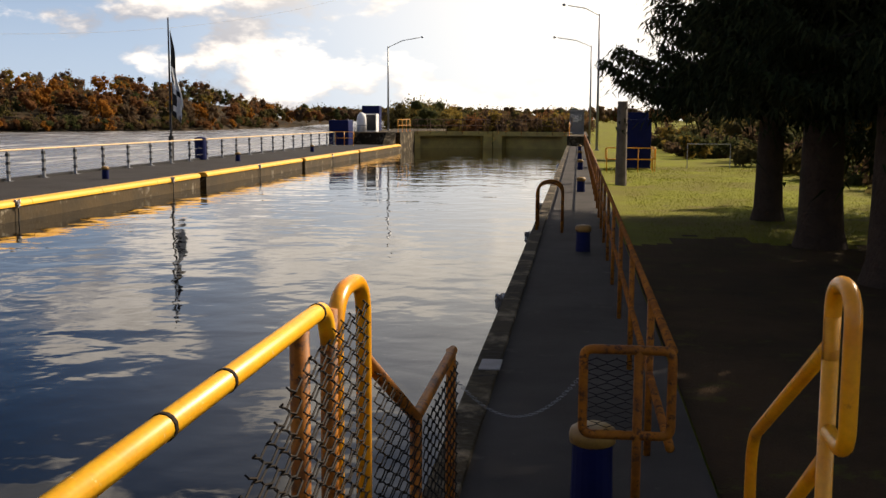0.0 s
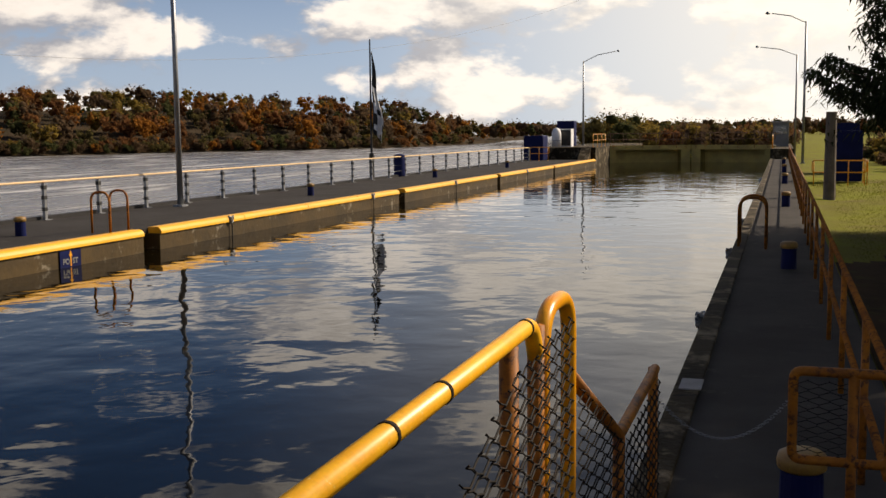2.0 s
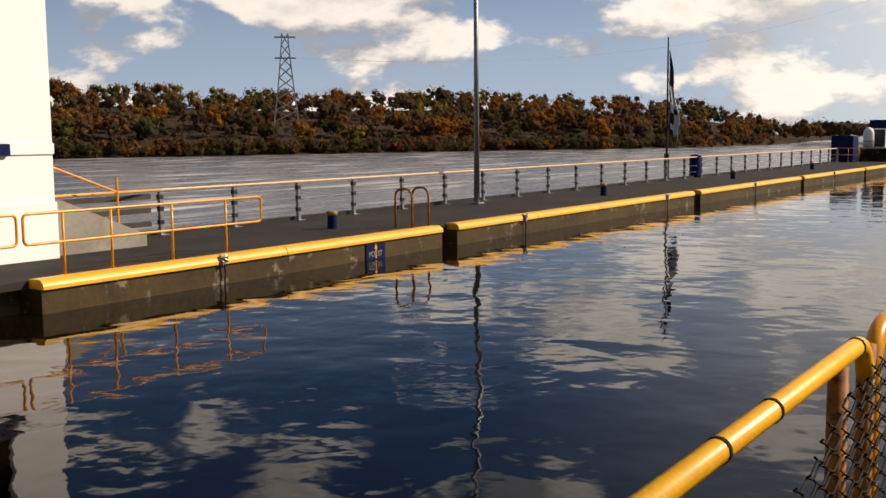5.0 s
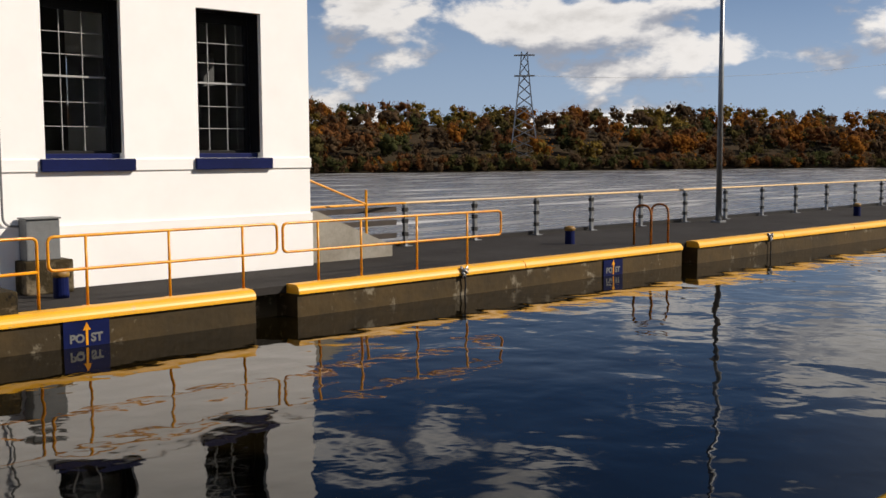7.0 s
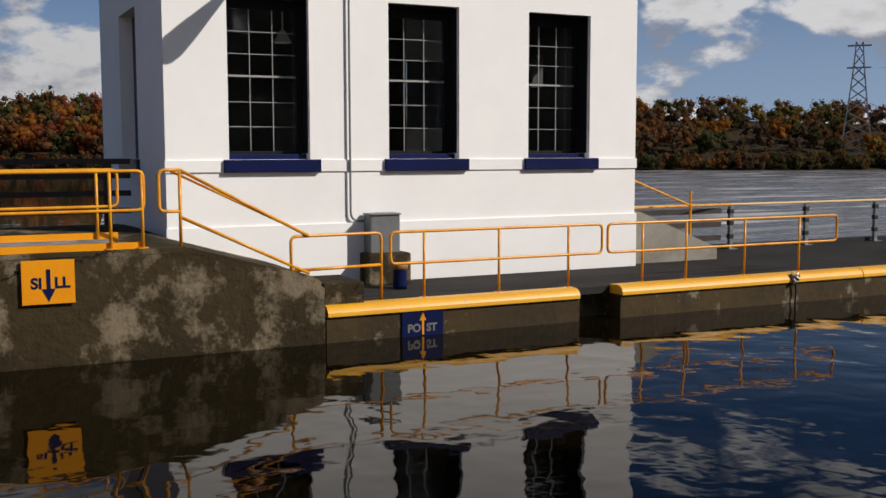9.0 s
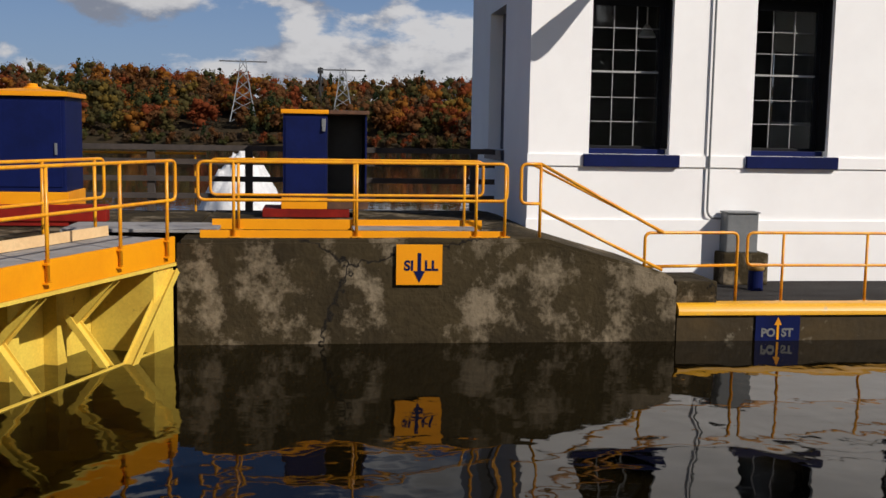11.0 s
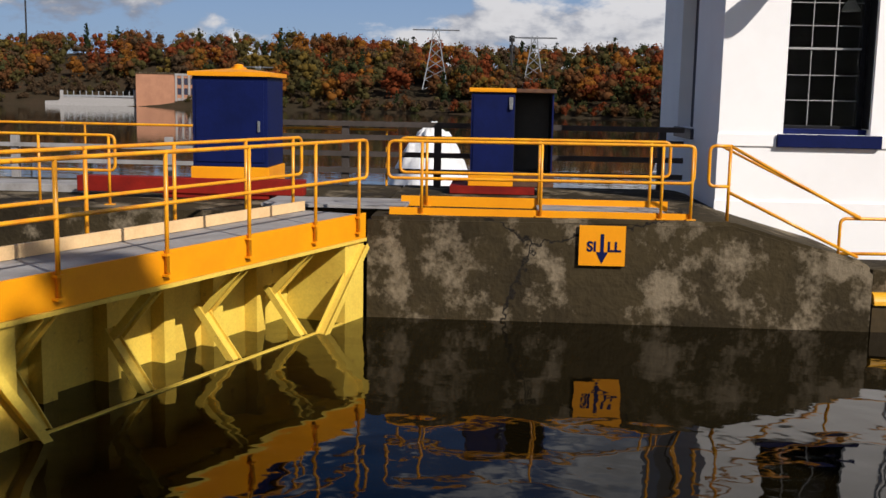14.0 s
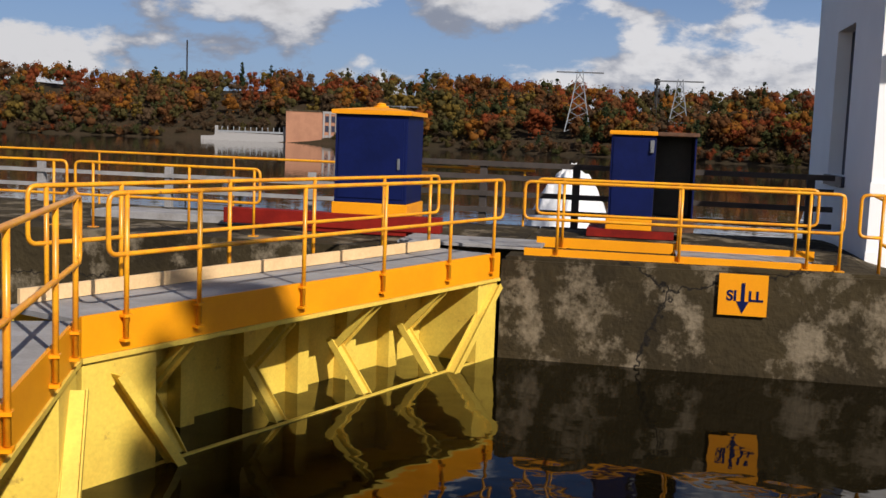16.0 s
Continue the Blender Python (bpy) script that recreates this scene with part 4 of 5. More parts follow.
cabinet("gate_cabinet", (-18.2, 98.0, 1.0), (1.6, 1.2, 2.3), "tall navy machinery cabinet beyond the far gate", 0, 0, False)
bin_ = thing("litter_bin", "blue litter bin beside the flagpole", "bin", (-18.6, 54.2, 0))
part("drum", lathe([(0.27, 0), (0.30, 0.05), (0.30, 1.0), (0.27, 1.05)], 16), NAVY, bin_)
part("lid", lathe([(0.31, 1.055), (0.31, 1.12), (0.1, 1.2)], 16), NAVY, bin_)


# ---- lock gates ----
def gate_leaf(name, hinge, mitre, label, mat_beam, mat_frame, detail=True, z=1.0):
    """One mitre leaf: top beam with walkway, plate skin, end posts and raking struts on the chamber side, two railings."""
    h, m = Vector((*hinge, 0)), Vector((*mitre, 0))
    length = (m - h).length
    yaw = math.degrees(math.atan2((m - h).y, (m - h).x))
    g = thing(name, label, "lock gate", h, yaw, "lock gates")
    # far leaves: shaded yellow rails are coloured brown
    rails = YELLOW if detail else SHADE_BROWN
    s = 1 if (m - h).x > 0 else -1            # local +y points up the chamber for leaves that run to the right
    if hinge[1] > 50:
        s = -s
    def bx(x0, x1, y0, y1, z0, z1):
        lo, hi = sorted((y0 * s, y1 * s))
        return ((x0, lo, z0), (x1, hi, z1))
    part("top_beam", boxes(bx(0, length, 0.0, 0.03, z - 0.34, z + 0.02)), mat_beam, g, "bright orange painted top beam")
    part("deck_plate", boxes(bx(0, length, -1.04, -0.002, z - 0.06, z - 0.01)), PLANK, g, "grey walkway boards")
    part("flange", boxes(bx(0, length, -0.2, 0.05, z - 0.39, z - 0.345)), mat_frame, g)
    part("skin", boxes(bx(0, length, -1.0, -0.96, -2.5, z - 0.062)), mat_frame, g, "buff painted steel skin")
    part("end_post", boxes(bx(0.02, 0.55, -0.955, 0.01, -2.5, z - 0.39), bevel=0.01), mat_frame, g)
    part("end_post", boxes(bx(length - 0.86, length - 0.02, -0.955, 0.01, -2.5, z - 0.39), bevel=0.01), mat_frame, g)
    part("kick_board", boxes(bx(0.1, length - 0.1, -0.98, -0.94, z, z + 0.14)), PALE, g, "pale toe board") if detail else None
    if detail:
        part("lower_girder", boxes(bx(0.56, length - 0.87, -0.05, 0.0, -0.62, -0.505)), mat_frame, g)
        part("upper_girder", boxes(bx(0.56, length - 0.87, -0.955, -0.202, z - 0.45, z - 0.39)), mat_frame, g)
        n = 5
        for i in range(1, n + 1):
            x = 0.55 + (length - 1.6) * i / (n + 1)
            part("rib", boxes(bx(x - 0.10, x + 0.10, -0.958, -0.76, -2.5, z - 0.452)), mat_frame, g)
        pairs = [((7.0, 0.07, 0.47), (6.10, 0.10, -0.78)), ((0.12, 0.06, 0.56), (1.55, 0.06, -0.80))]
        for x in (1.46, 2.97, 4.56, 6.05):
            pairs.append(((x + 0.02, -0.66, 0.12), (x, -0.02, -0.68)))
            pairs.append(((x, -0.64, -0.05), (x, -0.03, 0.60)))
        for top, foot in pairs:
            p0, p1 = Vector((top[0], top[1] * s, top[2])), Vector((foot[0], foot[1] * s, foot[2]))
            bm = bmesh.new()
            d = p1 - p0
            put = Matrix.Translation(p0) @ d.to_track_quat("Z", "Y").to_matrix().to_4x4()
            add_box(bm, (-0.085, -0.045, 0), (-0.07, 0.045, d.length), 0, put)
            add_box(bm, (0.07, -0.045, 0), (0.085, 0.045, d.length), 0, put)
            add_box(bm, (-0.07, -0.008, 0), (0.07, 0.008, d.length), 0, put)
            part("strut", bm, mat_frame, g, "raking buff strut")
    for y, tag in ((0.07, "chamber side"), (-1.03, "pool side")):
        loop = rounded([(0.05, y * s, z + 1.07), (length - 0.25, y * s, z + 1.07), (length - 0.25, y * s, z + 0.53), (0.05, y * s, z + 0.53)], 0.10, 5, True)
        rail = part("railing", tube(loop, R, 8, True), rails, g, smooth=True)
        for x in (0.28, 1.45, 2.95, 4.45, 6.0, length - 0.45):
            part("post", tube([(x, y * s, z - 0.22), (x, y * s, z + 1.07)], R, 8), rails, rail, smooth=True)
            if y > 0:
                for zz in (z - 0.02, z - 0.24):
                    part("bracket", boxes(bx(x - 0.045, x + 0.045, 0.03, y + 0.035, zz - 0.012, zz + 0.012)), ORANGE, rail)
    return g


gate_leaf("lock_gate", (W, GATE_Y), (-6.89, MITRE_Y), "orange and buff steel lock gate leaf with railings", ORANGE, BUFF)
gate_leaf("lock_gate", (0, GATE_Y), (-6.83, MITRE_Y), "orange and buff steel lock gate leaf with railings", ORANGE, BUFF)
gate_leaf("lock_gate", (W, NORTH_Y), (-6.90, NORTH_MITRE), "dull buff lock gate leaf at the far end", BUFF_DULL, BUFF_DULL, False)
gate_leaf("lock_gate", (0, NORTH_Y), (-6.82, NORTH_MITRE), "dull buff lock gate leaf at the far end", BUFF_DULL, BUFF_DULL, False)


# ---- signs on the wall ----
def lettering(name, text, size, at, mat, parent, turn=90):
    cu = bpy.data.curves.new(name, "FONT")
    cu.body, cu.size, cu.align_x, cu.align_y, cu.extrude = text, size, "CENTER", "CENTER", 0.002
    cu.offset = 0.007
    ob = new(name, cu)
    ob.data.materials.append(mat)
    ob.matrix_basis = pose(*at, 90, 0, turn)
    dg = bpy.context.evaluated_depsgraph_get()
    me = bpy.data.meshes.new_from_object(ob.evaluated_get(dg))
    bpy.data.objects.remove(ob)
    lo = new(name, me)
    lo.matrix_basis = pose(*at, 90, 0, turn)
    lo.parent = parent
    return lo


def arrow(parent, x, y, z0, z1, w, mat, up):
    bm = bmesh.new()
    zt, zb = (z1, z0) if up else (z0, z1)
    d = 1 if up else -1
    prism(bm, [(y - w * 0.3, zb), (y + w * 0.3, zb), (y + w * 0.3, zt - d * w * 2), (y + w, zt - d * w * 2), (y, zt), (y - w, zt - d * w * 2), (y - w * 0.3, zt - d * w * 2)], "x", x, x + 0.004)
    return part("arrow", bm, mat, parent)


sign = thing("sill_sign", "square yellow sill marker painted with a navy arrow", "sign", (0, 0, 0))
part("board", boxes(((W + 0.03, 2.18, 0.34), (W + 0.05, 2.84, 0.92))), ORANGE, sign)
arrow(sign, W + 0.052, 2.51, 0.37, 0.80, 0.085, NAVY, False)
lettering("letters", "SI", 0.20, (W + 0.053, 2.36, 0.61), NAVY, sign)
lettering("letters", "LL", 0.20, (W + 0.053, 2.68, 0.61), NAVY, sign)
for y0, z0, z1 in ((7.60, -0.62, -0.12), (20.08, -0.62, -0.16)):
    ps = thing("post_sign", "navy marker with a yellow arrow on the wall", "sign", (0, 0, 0), 0, "wall markers")
    part("board", boxes(((W + 0.01, y0, z0), (W + 0.03, y0 + 0.70, z1))), NAVY, ps)
    arrow(ps, W + 0.032, y0 + 0.35, -0.50, -0.16, 0.06, YELLOW, True)
    lettering("letters", "PO", 0.17, (W + 0.033, y0 + 0.20, -0.40), WHITE_INK, ps)
    lettering("letters", "ST", 0.17, (W + 0.033, y0 + 0.50, -0.40), WHITE_INK, ps)

plate = thing("depth_plate", "small white depth plate inside the wall slot", "sign", (0, 0, 0))
part("board", boxes(((W - 0.60, 11.05, -0.42), (W - 0.585, 11.24, -0.06))), WHITE_INK, plate)
for i in range(3):
    part("mark", boxes(((W - 0.584, 11.09, -0.36 + 0.1 * i), (W - 0.580, 11.20, -0.33 + 0.1 * i))), DARKSTEEL, plate)

# ---- chain-link fence and rails beside the camera ----
def chain_link(bm, a, b, low_a, high_a, low_b, high_b, cell=0.052, wire=0.0030):
    """Woven wire between two uprights, with sloping top and bottom; a, b: plan points."""
    a, b = Vector((*a, 0)), Vector((*b, 0))
    length = (b - a).length
    along = (b - a).normalized()
    across = Vector((-along.y, along.x, 0)) * 0.004
    n = int(length / cell)
    rise = cell * 0.5
    for i in range(n):
        s0 = (i + 0.5) * cell
        f = s0 / length
        lo, hi = low_a + (low_b - low_a) * f, high_a + (high_b - high_a) * f
        pts = []
        for j in range(int(lo / rise), int(hi / rise) + 1):
            side = 0.5 if (j + i) % 2 else -0.5
            sway = 0.006 * noise.noise((i * 0.3, j * 0.2, 0))
            p = a + along * min(max(s0 + side * cell * 1.10 + sway, 0), length)
            z = j * rise + 0.006 * noise.noise((i * 0.25, j * 0.3, 5))
            # a short upright at every knuckle hooks the two strands together
            pts.append(p + across * (1 if j % 2 else -1) + Vector((0, 0, z - rise * 0.14)))
            pts.append(p + across * (-1 if j % 2 else 1) + Vector((0, 0, z + rise * 0.14)))
        if len(pts) > 3:
            add_tube(bm, pts, wire, 4)
    return bm


FX = 0.18
fe = thing("chain_link_fence", "yellow pipe fence with dark chain-link mesh at the lock edge", "fence", (0, 0, 0))
part("top_rail", tube(rounded([(FX, 2.2, 1.715), (FX, 4.50, 1.715), (FX, 4.56, 1.60)], 0.07), 0.0245, 14), SCUFFED, fe, "bright yellow scuffed top rail", True)
for y in (3.35, 3.67, 4.42):
    part("band", tube([(FX, y - 0.006, 1.715), (FX, y + 0.006, 1.715)], 0.0268, 14), WIRE, fe)
for y in (4.24, 4.56, 2.2):
    part("post", tube([(FX, y, 0.62), (FX, y, 1.70)], 0.026, 12), SHADED_WORN, fe, smooth=True)
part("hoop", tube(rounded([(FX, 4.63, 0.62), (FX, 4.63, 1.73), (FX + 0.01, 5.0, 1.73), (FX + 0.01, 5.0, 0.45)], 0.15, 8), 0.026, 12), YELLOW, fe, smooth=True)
part("slope_rail", tube([(FX + 0.01, 5.02, 1.45), (FX + 0.08, 5.68, 1.06), (FX + 0.09, 6.84, 1.075)], 0.024, 10), SHADED_WORN, fe, smooth=True)
part("slope_rail", tube([(FX + 0.01, 5.02, 0.82), (FX + 0.08, 5.68, 0.42)], 0.022, 10), SHADED_WORN, fe, smooth=True)
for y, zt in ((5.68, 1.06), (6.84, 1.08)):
    part("post", tube([(FX + 0.08, y, 0.0), (FX + 0.08, y, zt)], 0.025, 10), SHADED_WORN, fe, smooth=True)
part("ground_rail", tube([(FX, 2.3, 0.72), (FX, 4.6, 0.72)], 0.022, 10), SHADED_WORN, fe, smooth=True)
bm = bmesh.new()
chain_link(bm, (FX + 0.035, 2.55), (FX + 0.035, 4.16), 0.66, 1.14, 0.64, 1.66)
chain_link(bm, (FX + 0.035, 4.16), (FX + 0.035, 4.98), 0.64, 1.66, 0.60, 1.67)
chain_link(bm, (FX + 0.045, 5.02), (FX + 0.11, 5.68), 0.50, 1.42, 0.08, 1.04)
chain_link(bm, (FX + 0.11, 5.70), (FX + 0.12, 6.84), 0.06, 1.04, 0.06, 1.04)
tagged(part("mesh_wire", bm, WIRE, fe, "dark woven chain-link wire"), kind="stuff")

# stair handrail on the other side of the ramp
hr = thing("stair_handrail", "yellow looped pipe handrail beside the ramp", "handrail", (0, 0, 0))
HR = 0.0195
part("post", tube([(1.46, 4.12, 0.62), (1.46, 4.12, 1.80)], HR, 14), YELLOW, hr, smooth=True)
part("loop", tube(rounded([(1.46, 4.12, 1.70), (1.46, 4.12, 1.885), (1.465, 3.96, 1.885), (1.465, 3.96, 1.52), (1.46, 4.10, 1.535)], 0.085, 8), HR, 14), YELLOW, hr, smooth=True)
part("sloping_rail", tube(rounded([(1.46, 4.13, 1.73), (1.47, 5.14, 1.20), (1.47, 5.16, 0.42)], 0.10, 6), HR, 14), YELLOW, hr, smooth=True)
part("lower_rail", tube([(1.46, 4.13, 1.46), (1.47, 5.12, 0.78)], HR, 14), YELLOW, hr, smooth=True)


def walkway_rail():
    """The long railing between the walkway and the lawn, and its end panel with mesh."""
    X = 1.38
    ob = thing("walkway_railing", "weathered yellow pipe railing, darkened for tree shade, between walkway and lawn", "railing", (0, 0, 0))
    part("top_rail", tube([(X, 7.0, 1.07), (X, 87.0, 1.07)], 0.025, 10), SHADED_WORN, ob, smooth=True)
    part("middle_rail", tube([(X, 7.0, 0.56), (X, 87.0, 0.56)], 0.025, 10), SHADED_WORN, ob, smooth=True)
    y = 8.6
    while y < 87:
        part("post", tube([(X, y, 0.0), (X, y, 1.07)], 0.025, 8), SHADED_WORN, ob, smooth=True)
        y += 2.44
    end = part("end_panel", tube(rounded([(0.93, 7.0, 0.62), (0.93, 7.0, 1.07), (X, 7.0, 1.07), (X, 7.0, 0.62)], 0.05, 5, True), 0.025, 10, True), SHADED_WORN, ob, "yellow end panel filled with wire mesh", True)
    part("leg", tube([(1.21, 7.0, 0.0), (1.21, 7.0, 1.07)], 0.025, 10), SHADED_WORN, end, smooth=True)
    part("wire", chain_link(bmesh.new(), (0.95, 7.0), (1.20, 7.0), 0.64, 1.04, 0.64, 1.04, 0.05, 0.002), WIRE, end)


walkway_rail()
bm = bmesh.new()
links = 46
for i in range(links):
    s = i / (links - 1)
    x = 0.28 + (0.92 - 0.28) * s
    z = 0.93 - 0.62 * 4 * s * (1 - s) * 0.34 + 0.0
    p = Vector((x, 6.84 + 0.16 * s, z))
    ring = []
    for k in range(8):
        an = k * math.tau / 8
        u, v = 0.011 * math.cos(an), 0.006 * math.sin(an)
        ring.append(p + (Vector((u, 0, v)) if i % 2 else Vector((u, v, 0))))
    add_tube(bm, ring, 0.0016, 4, True)
tagged(part("barrier_chain", bm, GALV), "steel chain hung between the fence and the end panel", "chain")
tagged(part("deck_plate", boxes(((0.05, 10.62, 0.047), (0.24, 11.0, 0.06)), bevel=0.004), PLANK), "pale steel plate on the walkway edge", "plate")


def rope(y, x, n=0):
    ob = thing("mooring_rope", "knotted grey mooring line hanging over the wall", "rope", (x, y, 0), 0, "mooring lines")
    s = 1 if x < -5 else -1
    bm = bmesh.new()
    for k in range(5):
        an = k * 1.3 + n
        ring = [Vector((s * 0.05 + 0.05 * math.cos(q * math.tau / 10), 0.07 * math.sin(q * math.tau / 10 + an) , 0.02 - 0.035 * k + 0.03 * math.sin(q * math.tau / 5))) for q in range(10)]
        add_tube(bm, ring, 0.018, 6, True)
    part("knot", bm, GALV, ob)
    part("tail", tube([(s * 0.07, 0, -0.1), (s * 0.06, 0.03, -0.3), (s * 0.07, 0.0, -0.52)], 0.017, 6), DARKSTEEL, ob)
    return ob


for i, y in enumerate((15.65, 27.35, 38.0, 48.5, 63.0)):
    rope(y, W, i)
for i, y in enumerate((14.6, 21.9, 29.0, 40.0, 52.0)):
    rope(y, 0.0, i)

# ---- things above the far gate wall ----
pipe_rail("upper_railing", (-14.55, -4.9, 0.95), (-14.55, -8.1, 0.95), [0.03, 0.375, 0.9], "yellow pipe railing on the upper wall", midz=0.53)
pipe_rail("upper_railing", (-14.55, -8.25, 0.95), (-14.55, -20.0, 0.95), [0.02, 0.16, 0.33, 0.5, 0.67, 0.84, 0.99], "yellow pipe railing on the upper wall", midz=0.53)
ob = thing("river_side_railing", "thin yellow rail above the river", "railing", (0, 0, 0))
part("top_rail", tube([(-19.1, -1.0, 2.05), (-19.1, -26.0, 2.05)], 0.025, 8), YELLOW, ob)
for i in range(9):
    part("post", tube([(-19.1, -1.2 - 3 * i, 0.95), (-19.1, -1.2 - 3 * i, 2.05)], 0.022, 8), YELLOW, ob)
tf = thing("timber_fence", "dark timber rail fence along the river edge", "fence", (-19.05, 0, 0.96))
for y in (-11.5, -8.6, -5.5, -2.0, -0.2, 1.9, 4.1):
    part("post", boxes(((-0.07, y - 0.07, 0.0), (0.07, y + 0.07, 0.86 if y < -4 else 1.25)), bevel=0.01), PLANK if y < -4 else TIMBER, tf)
for z in (0.30, 0.62, 0.94, 1.2):
    part("board", boxes(((0.072, -4.0, z - 0.05), (0.11, 4.5, z + 0.05))), TIMBER, tf)
for z in (0.36, 0.66):
    part("board", boxes(((0.072, -14.0, z - 0.04), (0.11, -4.1, z + 0.04))), PLANK, tf)
tagged(part("gate_beam", boxes(((-16.0, -6.0, 1.04), (-15.72, -2.2, 1.30)), bevel=0.015), RED), "red oxide steel beam behind the gate", "beam")
for i in range(3):
    tagged(part("stacked_plank", boxes(((-17.2 + 0.32 * i, -8.8, 0.955), (-16.92 + 0.32 * i, -5.7 + 0.2 * i, 1.09)), bevel=0.01), PLANK), "pale grey timber lying on the wall", "plank", "stacked planks")
for i, (y0, y1) in enumerate(((-2.6, -0.4), (1.6, 3.5))):
    tagged(part("walk_plate", boxes(((-15.6, y0, 1.003), (-14.4, y1, 1.05)), bevel=0.006), PLANK), "grey steel cover plate on the gate wall", "cover plate", "cover plates")


# white water where the river drops past the wall
def white_water():
    """A foaming heap with a ragged skin, flattening out into the pool."""
    rings, spokes = 26, 64
    verts, faces = [(-34.6, -1.35, RIVER + 5.9)], []
    for i in range(1, rings + 1):
        r = i / rings
        for k in range(spokes):
            an = k * math.tau / spokes
            c = Vector((math.cos(an) * r * 3, math.sin(an) * r * 3, 0))
            ragged = 0.30 * noise.noise(c * 1.7) + 0.16 * noise.noise(c * 5) + 0.08 * noise.noise(c * 13)
            verts.append((-34.6 + 5.0 * r * math.cos(an), -1.35 + 2.7 * r * math.sin(an), RIVER - 0.1 + 5.8 * (1 - r ** 1.75) + ragged * 1.3 * (1.2 - r)))
    for k in range(spokes):
        faces.append((0, 1 + k, 1 + (k + 1) % spokes))
    for i in range(rings - 1):
        for k in range(spokes):
            a, b = 1 + i * spokes + k, 1 + i * spokes + (k + 1) % spokes
            faces.append((a, a + spokes, b + spokes, b))
    return tagged(finish("white_water", verts, faces, WHITE, smooth=True), "white churning water heaped beyond the wall", "white water", kind="structure")


white_water()

# ---- far gate surroundings ----
hut = thing("control_booth", "grey control booth beside the far gate", "booth", (-0.9, 99.5, 0.8))
part("wall", boxes(((1.0, -0.8, 0.0), (2.3, 0.8, 2.1)), bevel=0.02), GREY_PAINT, hut)
part("window", boxes(((1.15, -0.83, 1.1), (2.15, -0.802, 1.8))), GLASS, hut)
part("roof", boxes(((0.85, -0.95, 2.1), (2.45, 0.95, 2.22)), bevel=0.02), PLANK, hut)
cabinet("lawn_cabinet", (3.6, 52.0, -0.05), (1.3, 1.3, 2.25), "navy cabinet behind a rail on the lawn", 0, 0, False)
cabinet("lawn_cabinet", (4.0, 62.0, -0.1), (1.5, 1.3, 2.7), "tall navy cabinet beyond the lawn", 0, 0, False)
pipe_rail("lawn_railing", (2.1, 48.8, -0.12), (4.25, 48.8, -0.12), [0.03, 0.35, 0.67, 0.97], "rusty pipe railing round the lawn cabinet", group="lawn railings")
pipe_rail("lawn_railing", (4.3, 48.9, -0.12), (4.3, 56.0, -0.12), [0.02, 0.33, 0.66, 0.98], "rusty pipe railing round the lawn cabinet", group="lawn railings")
tagged(part("timber_post", tube([(2.43, 39.6, -0.2), (2.43, 39.6, 2.85)], 0.19, 12, False, [0.21, 0.18]), POSTWOOD), "weathered round timber post on the lawn", "post")
tank = thing("white_tank", "white domed tank beside the cabinets", "tank", (-17.6, 90.5, 1.0))
part("body", lathe([(0.42, 0), (0.42, 1.1), (0.38, 1.35), (0.25, 1.55), (0.08, 1.65)], 16), WHITE, tank, smooth=True)
part("collar", lathe([(0.45, 0.5), (0.45, 0.58)], 16), GALV, tank)
wb = thing("white_cabinet", "white steel cabinet near the far gate", "cabinet", (-17.0, 92.0, 1.0))
part("body", boxes(((-0.5, -0.6, 0), (0.5, 0.6, 1.55)), bevel=0.02), WHITE, wb)
part("door", boxes(((-0.45, -0.62, 0.1), (0.45, -0.602, 1.45))), DARKSTEEL, wb)
pipe_rail("north_railing", (W - 0.3, 88.0, 1.0), (W - 0.3, 94.5, 1.0), [0.02, 0.35, 0.68, 0.98], "yellow pipe railing on the far gate wall")
pipe_rail("north_railing", (-18.6, 84.5, 0.0), (-16.9, 84.2, 0.0), [0.05, 0.5, 0.95], "pale pipe railing across the deck end")
pipe_rail("north_railing", (0.15, 88.0, 0.8), (0.15, 94.5, 0.8), [0.02, 0.35, 0.68, 0.98], "yellow pipe railing on the far gate wall")
goal = thing("lawn_goal", "thin grey metal frame on the far lawn", "frame", (7.1, 53.0, -0.2))
part("frame", tube([(-1.0, 0, 0.02), (-1.0, 0, 1.25), (1.0, 0, 1.25), (1.0, 0, 0.02)], 0.025, 6), GALV, goal)

# ---- trees ----
rng = np.random.default_rng(7)


def leaf_quads(centres, size, outward):
    """Small ragged quads at the given centres, facing outward with some scatter."""
    n = len(centres)
    a = outward + 0.75 * rng.normal(size=(n, 3))
    a /= np.linalg.norm(a, axis=1)[:, None]
    b = rng.normal(size=(n, 3))
    b -= (b * a).sum(1)[:, None] * a
    b /= np.linalg.norm(b, axis=1)[:, None]
    c = np.cross(a, b)
    s = (size * rng.uniform(0.6, 1.4, n))[:, None]
    k = rng.uniform(0.5, 1.0, (n, 1))
    return np.stack([centres - b * s, centres - c * s * k, centres + b * s, centres + c * s * rng.uniform(0.5, 1.0, (n, 1))], 1)


SHORE = [(13.2, 980.0), (15.6, 620.0), (16, 600.0), (20, 480.0), (25, 440.0), (30, 425.0), (38, 385.0), (46, 360.0), (60, 345.0), (72, 360.0), (82, 385.0), (92, 430.0), (103, 480.0), (113, 520.0), (124, 560.0), (138, 600.0), (150, 640.0)]
